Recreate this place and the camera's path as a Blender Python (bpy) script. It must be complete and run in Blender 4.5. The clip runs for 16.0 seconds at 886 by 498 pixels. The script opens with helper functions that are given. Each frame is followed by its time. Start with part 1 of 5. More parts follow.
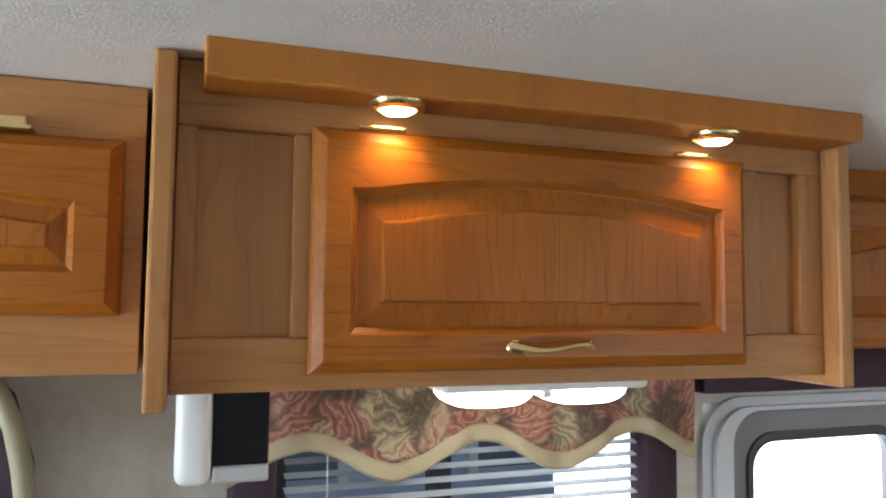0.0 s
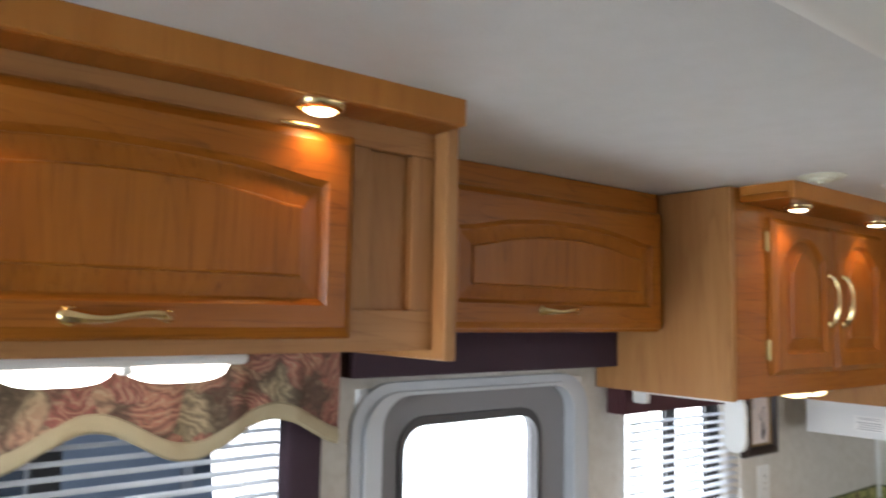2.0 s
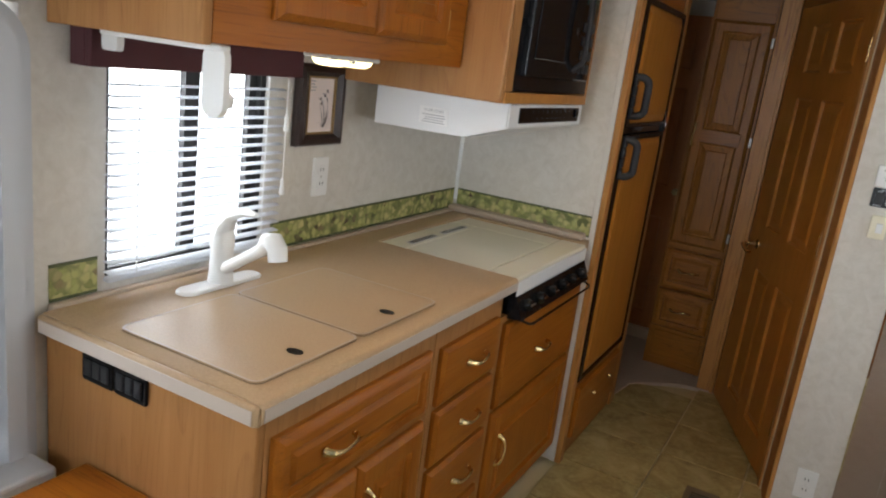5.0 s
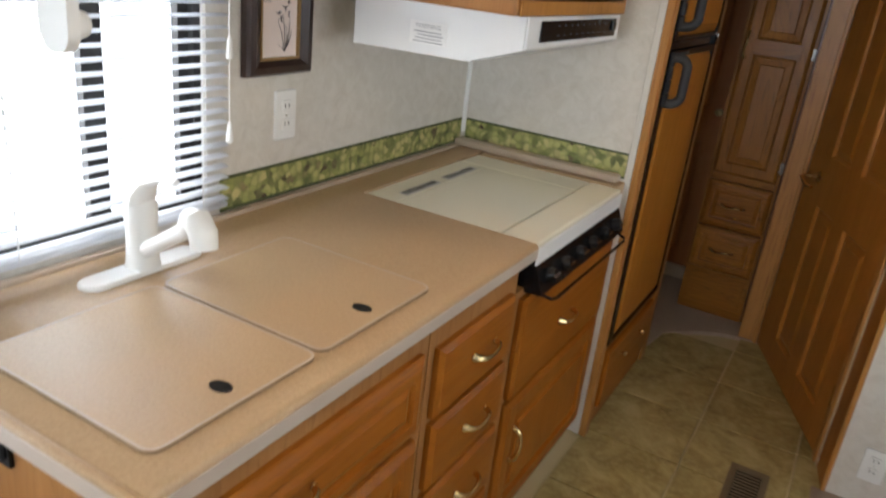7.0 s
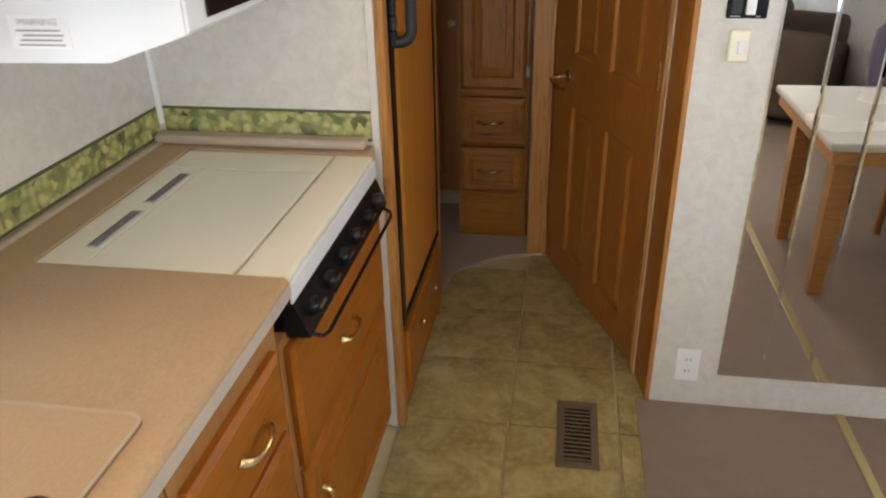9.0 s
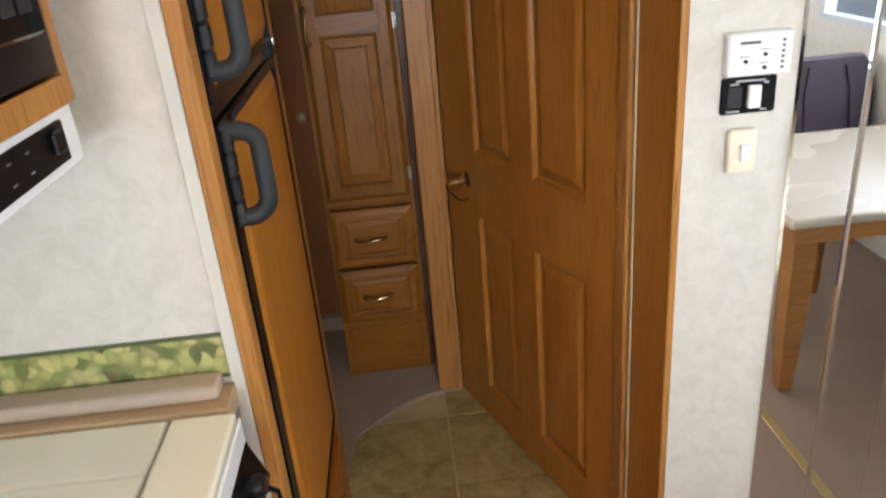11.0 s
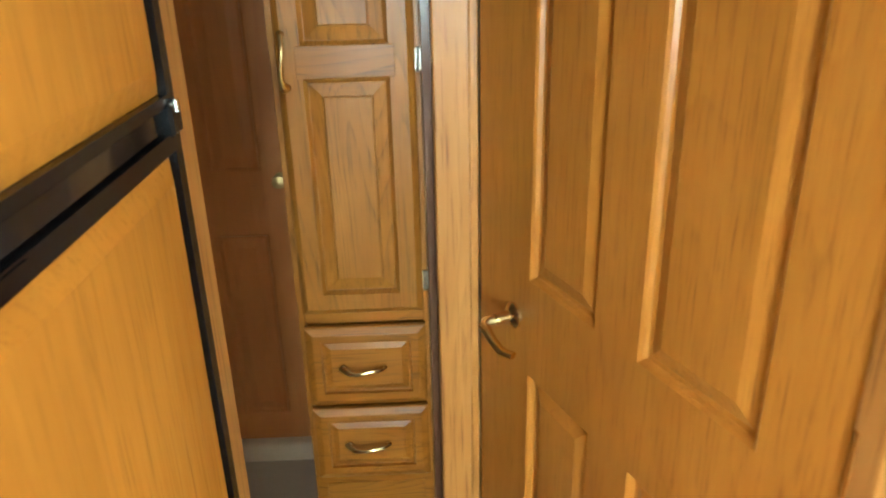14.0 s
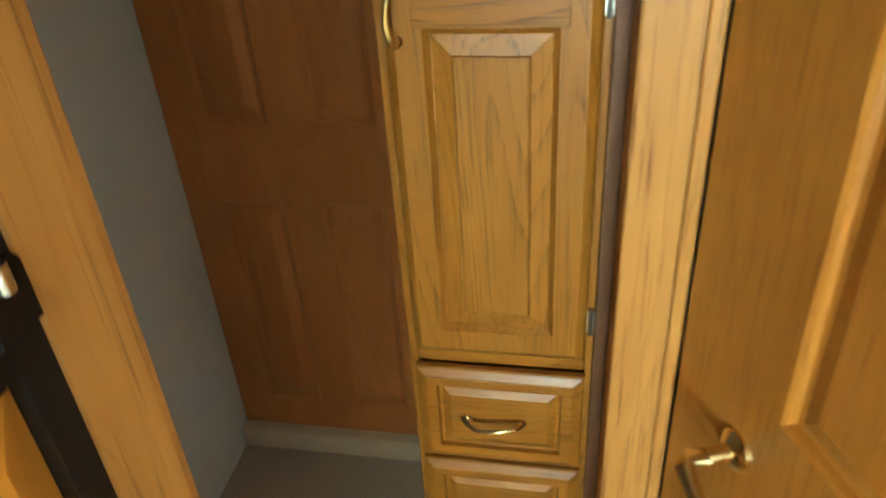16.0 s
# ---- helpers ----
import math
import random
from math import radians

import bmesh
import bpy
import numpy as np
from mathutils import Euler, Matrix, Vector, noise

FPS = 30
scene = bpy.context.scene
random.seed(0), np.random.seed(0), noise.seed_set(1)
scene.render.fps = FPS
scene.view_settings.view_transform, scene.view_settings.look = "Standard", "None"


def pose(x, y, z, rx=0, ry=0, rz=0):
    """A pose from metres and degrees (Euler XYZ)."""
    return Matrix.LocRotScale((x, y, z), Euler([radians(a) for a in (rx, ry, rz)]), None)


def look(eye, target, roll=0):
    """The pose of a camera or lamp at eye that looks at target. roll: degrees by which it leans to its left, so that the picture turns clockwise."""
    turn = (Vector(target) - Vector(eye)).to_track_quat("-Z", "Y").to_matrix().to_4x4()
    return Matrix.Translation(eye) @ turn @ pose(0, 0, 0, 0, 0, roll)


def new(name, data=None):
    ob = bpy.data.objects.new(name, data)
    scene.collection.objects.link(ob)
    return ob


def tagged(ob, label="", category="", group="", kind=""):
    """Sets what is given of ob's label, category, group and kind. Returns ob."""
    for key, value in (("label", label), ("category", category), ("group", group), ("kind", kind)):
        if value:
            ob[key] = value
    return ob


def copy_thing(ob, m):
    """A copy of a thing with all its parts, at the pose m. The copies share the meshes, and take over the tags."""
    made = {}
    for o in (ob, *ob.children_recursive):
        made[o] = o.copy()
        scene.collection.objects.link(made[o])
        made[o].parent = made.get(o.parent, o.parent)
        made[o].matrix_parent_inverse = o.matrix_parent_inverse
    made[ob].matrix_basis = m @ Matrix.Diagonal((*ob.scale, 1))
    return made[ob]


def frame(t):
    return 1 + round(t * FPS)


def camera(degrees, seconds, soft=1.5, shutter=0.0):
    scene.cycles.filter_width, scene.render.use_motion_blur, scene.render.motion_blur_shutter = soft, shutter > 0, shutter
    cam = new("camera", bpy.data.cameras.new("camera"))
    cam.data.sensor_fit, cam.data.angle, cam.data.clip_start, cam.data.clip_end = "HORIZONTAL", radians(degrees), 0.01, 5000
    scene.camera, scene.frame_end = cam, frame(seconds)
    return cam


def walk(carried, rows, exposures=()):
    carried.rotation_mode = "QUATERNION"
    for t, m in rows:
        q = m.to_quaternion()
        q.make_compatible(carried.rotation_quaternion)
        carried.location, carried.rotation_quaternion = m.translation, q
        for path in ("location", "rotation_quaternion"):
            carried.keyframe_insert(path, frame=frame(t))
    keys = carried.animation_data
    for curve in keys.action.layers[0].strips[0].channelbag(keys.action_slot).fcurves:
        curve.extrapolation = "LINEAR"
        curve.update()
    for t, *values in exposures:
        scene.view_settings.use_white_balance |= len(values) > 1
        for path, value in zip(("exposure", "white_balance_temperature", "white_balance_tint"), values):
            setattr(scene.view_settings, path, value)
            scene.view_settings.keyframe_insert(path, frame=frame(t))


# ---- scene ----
cam = camera(61.7, 16.0, soft=2.0, shutter=0.4)
PATH = [
    (0, (1.282, -3.494, 1.709), (-0.603, -2.84, 1.843), 0.6),
    (0.5, (1.286, -3.461, 1.718), (-0.598, -2.809, 1.876), 0.7),
    (1, (1.29, -3.4, 1.689), (-0.54, -2.625, 1.915), -0.4),
    (1.5, (1.302, -3.353, 1.696), (-0.432, -2.374, 1.88), 0.1),
    (2, (1.332, -3.294, 1.662), (-0.236, -2.072, 1.832), 1.0),
    (2.5, (1.325, -3.238, 1.631), (-0.023, -1.763, 1.708), 1.7),
    (3, (1.281, -3.152, 1.559), (0.205, -1.466, 1.526), 3.9),
    (3.5, (1.222, -3.032, 1.568), (0.374, -1.231, 1.377), 7.5),
    (4, (1.297, -2.934, 1.566), (0.531, -1.124, 1.198), 8.3),
    (4.5, (1.38, -2.78, 1.527), (0.516, -1.034, 1.074), 7.1),
    (4.7, (1.37, -2.708, 1.509), (0.478, -0.98, 1.04), 7.2),
    (6.8, (1.157, -2.261, 1.494), (0.337, -0.604, 0.731), 7.6),
    (7, (1.152, -2.189, 1.496), (0.274, -0.549, 0.761), 6.6),
    (7.5, (1.154, -2.088, 1.507), (0.257, -0.414, 0.88), 4.1),
    (8, (1.075, -1.966, 1.497), (0.571, -0.216, 0.67), 0.5),
    (8.2, (1.063, -1.959, 1.54), (0.693, -0.212, 0.635), 1.4),
    (10.3, (0.969, -1.194, 1.508), (0.778, 0.584, 0.604), -5.5),
    (10.5, (0.929, -1.136, 1.524), (0.837, 0.653, 0.630), -5.2),
    (11, (0.88, -1.007, 1.552), (0.96, 0.815, 0.732), -5.1),
    (11.5, (0.953, -0.854, 1.521), (0.965, 1.014, 0.807), -5.9),
    (12, (1.075, -0.632, 1.586), (0.906, 1.242, 0.907), -4.2),
    (12.5, (1.047, -0.517, 1.566), (0.928, 1.367, 0.906), -3.4),
    (13, (0.913, -0.414, 1.54), (1.009, 1.448, 0.816), -1.9),
    (13.5, (0.852, -0.331, 1.542), (1.046, 1.513, 0.793), -0.1),
    (14, (0.894, -0.17, 1.499), (0.947, 1.672, 0.721), -1.4),
    (14.5, (1.037, 0.06, 1.482), (0.725, 1.828, 0.598), -6.8),
    (15, (1.022, 0.219, 1.51), (0.602, 1.912, 0.523), -4.9),
    (15.5, (0.993, 0.307, 1.496), (0.56, 1.994, 0.494), -4.2),
    (16, (0.870, 0.432, 1.505), (0.514, 2.086, 0.431), -3.9),
]
EXPOSURES = [(0, -0.88, 6100, 9), (1.0, -0.75, 6200, 9), (2.0, -1.02, 6200, 11), (2.5, -1.42, 6400, 12), (3.0, -1.57, 6400, 12), (4.0, -1.55, 6400, 11), (4.5, -1.3, 6400, 11), (7, -0.8, 6400, 11), (7.5, -0.78, 6400, 11), (8, -0.68, 6500, 11),
             (10.5, 0.0, 6200, 10), (11.5, 0.15, 6100, 11), (12, 0.3, 6000, 10), (12.5, 0.75, 6100, 7), (13, 1.32, 6000, -5), (14, 1.62, 6000, -11), (15, 1.6, 6000, -15), (15.5, 1.6, 6000, -18), (16, 1.7, 6000, -22)]
walk(cam, [(t, look(e, a, r)) for t, e, a, r in PATH], EXPOSURES)

# ---- world, sun and large lights ----
world = bpy.data.worlds.new("overcast_sky")
scene.world = world
world.use_nodes = True
_wn = world.node_tree
_sky = _wn.nodes.new("ShaderNodeTexSky")
_sky.sky_type, _sky.sun_disc = "NISHITA", False
_sky.sun_elevation, _sky.sun_rotation = radians(48), radians(250)
_wn.links.new(_sky.outputs[0], _wn.nodes["Background"].inputs[0])
_wn.nodes["Background"].inputs[1].default_value = 0.12
sun = new("sun", bpy.data.lights.new("sun", "SUN"))
sun.data.energy, sun.data.angle, sun.data.color = 1.2, radians(12), (1, 0.97, 0.92)
sun.matrix_world = look((-6, -4, 9), (0, 0, 0))


def sky_panel(name, eye, target, w, h, watts, colour=(0.93, 0.97, 1.0)):
    """Daylight that comes in through one opening."""
    lamp = new(name, bpy.data.lights.new(name, "AREA"))
    lamp.data.shape, lamp.data.size, lamp.data.size_y = "RECTANGLE", w, h
    lamp.data.energy, lamp.data.color = watts, colour
    lamp.matrix_world = look(eye, target)
    return lamp


sky_panel("daylight_entry", (-0.30, -2.06, 1.05), (0.5, -2.06, 1.25), 1.15, 1.5, 62)
sky_panel("daylight_kitchen", (-0.36, -1.17, 1.22), (0.5, -1.17, 1.26), 0.98, 1.1, 45)
sky_panel("daylight_slide", (3.2, -1.1, 1.25), (2.0, -1.1, 0.5), 2.0, 0.8, 26)
sky_panel("daylight_windscreen", (0.95, -6.0, 1.25), (1.0, 0.0, 2.2), 1.5, 0.9, 150, (0.84, 0.93, 1.0))

# ---- materials ----


class Nodes:
    """A small helper that wires one procedural material."""

    def __init__(self, name, rough=0.5, metal=0.0):
        self.mat = bpy.data.materials.new(name)
        self.mat.use_nodes = True
        self.t = self.mat.node_tree
        self.b = self.t.nodes["Principled BSDF"]
        self.b.inputs["Roughness"].default_value = rough
        self.b.inputs["Metallic"].default_value = metal

    def n(self, kind, **sets):
        node = self.t.nodes.new("ShaderNode" + kind)
        for key, value in sets.items():
            node.inputs[key].default_value = value
        return node

    def link(self, a, b):
        self.t.links.new(a, b)

    def coords(self, scale=(1, 1, 1), vary=True):
        tex, mapping = self.n("TexCoord"), self.n("Mapping")
        mapping.inputs["Scale"].default_value = scale
        self.link(tex.outputs["Object"], mapping.inputs["Vector"])
        if vary:
            info, mul = self.n("ObjectInfo"), self.n("VectorMath")
            mul.operation = "SCALE"
            mul.inputs[0].default_value = (13.0, 7.0, 9.0)
            self.link(info.outputs["Random"], mul.inputs["Scale"])
            self.link(mul.outputs[0], mapping.inputs["Location"])
        return mapping.outputs[0]

    def noise(self, vec, scale, detail=3.0, rough=0.5, distort=0.0):
        node = self.n("TexNoise", Scale=scale, Detail=detail, Roughness=rough, Distortion=distort)
        self.link(vec, node.inputs["Vector"])
        return node.outputs["Fac"]

    def ramp(self, fac, *stops):
        node = self.n("ValToRGB")
        els = node.color_ramp.elements
        while len(els) < len(stops):
            els.new(0.5)
        for e, (at, colour) in zip(els, stops):
            e.position, e.color = at, (*colour, 1)
        self.link(fac, node.inputs[0])
        return node.outputs[0]

    def mix(self, fac, a, b, blend="MIX"):
        node = self.t.nodes.new("ShaderNodeMix")
        node.data_type, node.blend_type = "RGBA", blend
        for slot, value in ((0, fac), (6, a), (7, b)):
            if isinstance(value, (int, float)):
                node.inputs[slot].default_value = value
            elif isinstance(value, tuple):
                node.inputs[slot].default_value = (*value, 1)
            else:
                self.link(value, node.inputs[slot])
        return node.outputs[2]

    def colour(self, value):
        if isinstance(value, tuple):
            self.b.inputs["Base Color"].default_value = (*value, 1)
        else:
            self.link(value, self.b.inputs["Base Color"])
        return self

    def bump(self, height, strength=0.2, distance=0.002):
        node = self.n("Bump", Strength=strength, Distance=distance)
        self.link(height, node.inputs["Height"])
        self.link(node.outputs[0], self.b.inputs["Normal"])
        return self

    def rough(self, fac, lo, hi):
        node = self.n("MapRange")
        node.inputs["To Min"].default_value, node.inputs["To Max"].default_value = lo, hi
        self.link(fac, node.inputs["Value"])
        self.link(node.outputs[0], self.b.inputs["Roughness"])
        return self


def wood(name, light, mid, dark, along="z", rough=0.34, figure=1.0, pores=0.55, ring=1.0, fine_at=260.0):
    """Stained oak: broad cathedral figure, fine dark pores along the grain."""
    m = Nodes(name)
    k = {"z": (1, 1, 0.13), "x": (0.13, 1, 1)}[along]
    vec = m.coords(k)
    field = m.noise(vec, 7.5, 1.0, 0.35, 0.25)
    broad = m.noise(vec, 16.0, 2.0, 0.5)
    fine = {"z": (1, 1, 0.03), "x": (0.03, 1, 1)}[along]
    pore = m.noise(m.coords(fine), fine_at, 2.0, 0.6)
    streak = m.noise(m.coords(fine), 75.0, 3.0, 0.6)
    # growth rings: contours of a slow field, dark on one side and ending sharply
    mul = m.n("Math")
    mul.operation = "MULTIPLY_ADD"
    m.link(field, mul.inputs[0])
    mul.inputs[1].default_value = 20.0 * figure
    m.link(broad, mul.inputs[2])
    fr = m.n("Math")
    fr.operation = "FRACT"
    m.link(mul.outputs[0], fr.inputs[0])
    rings = m.ramp(fr.outputs[0], (0.0, (1, 1, 1)), (0.14, (0.42, 0.42, 0.42)), (0.45, (0.05, 0.05, 0.05)), (0.94, (0, 0, 0)), (1.0, (1, 1, 1)))
    patch = m.ramp(pore, (0.35, (0.12 * ring,) * 3), (0.68, (0.95 * ring,) * 3))
    base = m.ramp(broad, (0.3, mid), (0.72, light))
    c = m.mix(m.mix(1.0, rings, patch, "MULTIPLY"), base, dark)
    c = m.mix(m.ramp(streak, (0.42, (0, 0, 0)), (0.7, (0.55, 0.55, 0.55))), c, mid)
    c = m.mix(m.ramp(pore, (0.57, (0, 0, 0)), (0.74, (pores, pores, pores))), c, dark)
    m.colour(c)
    m.rough(streak, rough - 0.06, rough + 0.12)
    m.b.inputs["Coat Weight"].default_value = 0.05
    m.b.inputs["Coat Roughness"].default_value = 0.22
    m.b.inputs["Specular IOR Level"].default_value = 0.22
    m.bump(pore, 0.25, 0.0008)
    return m.mat


OAK = wood("oak_upright_grain", (0.335, 0.110, 0.011), (0.265, 0.080, 0.007), (0.12, 0.031, 0.003), "z", 0.32, 1.1, 0.5, 0.6)
OAK_H = wood("oak_level_grain", (0.335, 0.110, 0.011), (0.265, 0.080, 0.007), (0.12, 0.031, 0.003), "x", 0.32, 0.9, 0.5, 0.6)
FRIDGE_OAK = wood("fridge_panel_oak", (0.44, 0.178, 0.025), (0.37, 0.140, 0.018), (0.18, 0.059, 0.008), "z", 0.36, 0.5, 0.6, 0.35, 300.0)
OAK_PALE = wood("oak_veneer_pale", (0.385, 0.187, 0.064), (0.325, 0.148, 0.047), (0.19, 0.078, 0.024), "z", 0.45, 0.8, 0.35, 0.6)
OAK_PALE_H = wood("oak_veneer_pale_level", (0.385, 0.187, 0.064), (0.325, 0.148, 0.047), (0.19, 0.078, 0.024), "x", 0.45, 0.8, 0.35, 0.6)
OAK_EDGE = wood("oak_trim_golden", (0.45, 0.21, 0.055), (0.37, 0.16, 0.038), (0.14, 0.052, 0.012), "z", 0.38, 0.8, 0.9, 0.45, 170.0)
OAK_BROWN = wood("oak_wardrobe_brown", (0.30, 0.116, 0.014), (0.235, 0.084, 0.009), (0.070, 0.022, 0.003), "z", 0.38, 1.3, 0.45, 0.9)
OAK_BROWN_H = wood("oak_wardrobe_brown_level", (0.30, 0.116, 0.014), (0.235, 0.084, 0.009), (0.070, 0.022, 0.003), "x", 0.3, 1.5, 0.35)
DOOR_WOOD = wood("moulded_door_brown", (0.395, 0.156, 0.025), (0.335, 0.127, 0.019), (0.13, 0.043, 0.006), "z", 0.3, 0.7, 0.7, 0.35, 330.0)
DOOR_DARK = wood("moulded_door_dark", (0.41, 0.15, 0.044), (0.36, 0.126, 0.035), (0.20, 0.066, 0.018), "z", 0.42, 0.5, 0.2, 0.3)
DRAWER_OAK = wood("oak_drawer_red_brown", (0.29, 0.106, 0.012), (0.225, 0.078, 0.008), (0.07, 0.022, 0.003), "x", 0.36, 1.0, 0.6, 0.7)
OAK_SOFFIT = wood("oak_soffit_board", (0.40, 0.155, 0.028), (0.34, 0.125, 0.021), (0.20, 0.066, 0.010), "z", 0.36, 0.3, 0.2, 0.2)
TABLE_WOOD = wood("table_oak", (0.50, 0.24, 0.075), (0.42, 0.19, 0.055), (0.26, 0.1, 0.03), "x", 0.3)


def plain(name, colour, rough=0.5, metal=0.0, grain=0.06, scale=60.0, relief=0.04):
    m = Nodes(name, rough, metal)
    f = m.noise(m.coords(), scale, 4.0)
    big = m.noise(m.coords(), scale * 0.06, 2.0)
    lo = tuple(c * (1 - grain) for c in colour)
    hi = tuple(min(1, c * (1 + grain)) for c in colour)
    c = m.mix(big, lo, hi)
    c = m.mix(m.mix(0.35, f, (0, 0, 0)), c, colour)
    m.colour(c)
    m.rough(big, max(0.02, rough - 0.06), rough + 0.08)
    if relief:
        m.bump(f, relief, 0.001)
    return m.mat


BRASS = plain("polished_brass", (0.78, 0.60, 0.30), 0.22, 1.0, 0.1, 40, 0)
STEEL = plain("bright_steel", (0.7, 0.7, 0.68), 0.25, 1.0, 0.05, 40, 0)
BLACK = plain("black_plastic", (0.006, 0.006, 0.007), 0.24, 0, 0.2)
BLACK.node_tree.nodes["Principled BSDF"].inputs["Specular IOR Level"].default_value = 0.3
BLACK_GLOSS = plain("black_glass", (0.008, 0.008, 0.009), 0.07, 0, 0.1, 20, 0)
GREY_HANDLE = plain("grey_moulded_plastic", (0.019, 0.020, 0.022), 0.5, 0, 0.1, 300, 0.08)
GREY_HANDLE.node_tree.nodes["Principled BSDF"].inputs["Specular IOR Level"].default_value = 0.3
WHITE = plain("white_plastic", (0.80, 0.80, 0.78), 0.32, 0, 0.03)
IVORY = plain("ivory_plastic", (0.80, 0.75, 0.58), 0.35, 0, 0.03)
CREAM = plain("cream_enamel", (0.80, 0.77, 0.63), 0.2, 0, 0.03, 25, 0)
ENAMEL = plain("white_enamel", (0.78, 0.79, 0.79), 0.22, 0, 0.02, 25, 0)
SLAT = plain("white_blind_slat", (0.62, 0.64, 0.67), 0.4, 0, 0.02)
_t = SLAT.node_tree
_tr, _mx = _t.nodes.new("ShaderNodeBsdfTranslucent"), _t.nodes.new("ShaderNodeMixShader")
_tr.inputs[0].default_value, _mx.inputs[0].default_value = (0.78, 0.80, 0.83, 1), 0.45
_t.links.new(_t.nodes["Principled BSDF"].outputs[0], _mx.inputs[1])
_t.links.new(_tr.outputs[0], _mx.inputs[2])
_t.links.new(_mx.outputs[0], _t.nodes["Material Output"].inputs[0])
FRAME_WHITE = plain("white_door_frame", (0.53, 0.55, 0.58), 0.4, 0, 0.04)
FRAME_GREY = plain("grey_door_lining", (0.22, 0.21, 0.22), 0.5, 0, 0.06)
GASKET = plain("black_rubber", (0.015, 0.014, 0.015), 0.55, 0, 0.2)
SEAL = plain("dark_grey_seal", (0.055, 0.05, 0.052), 0.5, 0, 0.1)
PLUM = plain("plum_fabric", (0.033, 0.014, 0.024), 0.85, 0, 0.25, 500, 0.3)
MAROON = plain("maroon_fabric", (0.072, 0.018, 0.022), 0.8, 0, 0.2, 500, 0.3)
TAN = plain("tan_trim_fabric", (0.36, 0.30, 0.19), 0.85, 0, 0.1, 400, 0.3)
PURPLE = plain("mauve_upholstery", (0.105, 0.085, 0.125), 0.7, 0, 0.12, 300, 0.2)
BROWN_PLUSH = plain("brown_plush", (0.10, 0.066, 0.045), 0.9, 0, 0.3, 150, 0.5)
TABLETOP = plain("pale_laminate_top", (0.62, 0.55, 0.46), 0.25, 0, 0.05)
PICTURE_FRAME = plain("dark_walnut_frame", (0.03, 0.015, 0.012), 0.3, 0, 0.25, 60)
GOLD_LINE = plain("antique_gold_line", (0.3, 0.19, 0.08), 0.4, 0.6, 0.2)
PAPER = plain("aged_paper", (0.80, 0.70, 0.65), 0.8, 0, 0.06, 30)
INK = plain("grey_ink", (0.1, 0.085, 0.09), 0.8)
GREY_PRINT = plain("grey_print", (0.33, 0.33, 0.35), 0.7)
GREY_WALL = plain("grey_hall_wallpaper", (0.56, 0.52, 0.47), 0.75, 0, 0.08, 90, 0.15)
CONCRETE = plain("pale_concrete", (0.45, 0.44, 0.42), 0.9, 0, 0.12, 8, 0.2)
LINEN = plain("louvre_grey", (0.42, 0.42, 0.42), 0.5)


def wallpaper(name, light, dark):
    m = Nodes(name, 0.62)
    soft = m.noise(m.coords(vary=False), 26.0, 5.0, 0.7, 0.8)
    fine = m.noise(m.coords(vary=False), 170.0, 3.0)
    c = m.ramp(soft, (0.32, dark), (0.62, light))
    m.colour(m.mix(m.ramp(fine, (0.4, (0, 0, 0)), (0.75, (0.22, 0.22, 0.22))), c, dark))
    m.bump(fine, 0.12, 0.0012)
    return m.mat


WALLPAPER = wallpaper("marbled_wallpaper", (0.67, 0.635, 0.575), (0.585, 0.545, 0.48))

_m = Nodes("ceiling_fleece", 0.95)
_f = _m.noise(_m.coords(vary=False), 240.0, 4.0, 0.7)
_g = _m.noise(_m.coords(vary=False), 22.0, 3.0)
_m.colour(_m.mix(_f, _m.ramp(_g, (0.3, (0.60, 0.59, 0.565)), (0.7, (0.66, 0.65, 0.63))), (0.72, 0.71, 0.69)))
_m.bump(_f, 0.5, 0.003)
CEILING = _m.mat

_m = Nodes("speckled_laminate", 0.36)
_f = _m.noise(_m.coords(vary=False), 210.0, 5.0, 0.85)
_g = _m.noise(_m.coords(vary=False), 5.0, 3.0)
_c = _m.ramp(_f, (0.35, (0.30, 0.195, 0.10)), (0.5, (0.39, 0.265, 0.145)), (0.68, (0.46, 0.33, 0.195)))
_m.colour(_m.mix(_m.mix(0.25, _g, (0, 0, 0)), _c, (0.44, 0.30, 0.17)))
_m.rough(_g, 0.3, 0.42)
LAMINATE = _m.mat

_m = Nodes("vinyl_tile", 0.3)
_f = _m.noise(_m.coords(), 9.0, 5.0, 0.62, 0.8)
_g = _m.noise(_m.coords(), 45.0, 4.0, 0.6)
_c = _m.ramp(_f, (0.3, (0.23, 0.165, 0.05)), (0.5, (0.37, 0.285, 0.105)), (0.7, (0.50, 0.41, 0.19)))
_m.colour(_m.mix(_m.ramp(_g, (0.45, (0, 0, 0)), (0.7, (0.5, 0.5, 0.5))), _c, (0.54, 0.45, 0.23)))
_m.rough(_g, 0.28, 0.5)
_m.bump(_g, 0.15, 0.001)
VINYL = _m.mat
GROUT = plain("grout_line", (0.62, 0.52, 0.30), 0.7, 0, 0.15)


def carpet_stuff(name, a, b):
    m = Nodes(name, 0.98)
    f = m.noise(m.coords(vary=False), 420.0, 4.0, 0.8)
    g = m.noise(m.coords(vary=False), 14.0, 3.0)
    c = m.mix(m.ramp(f, (0.35, (0, 0, 0)), (0.65, (1, 1, 1))), a, b)
    m.colour(m.mix(m.mix(0.3, g, (0, 0, 0)), c, a))
    m.bump(f, 0.9, 0.006)
    return m.mat


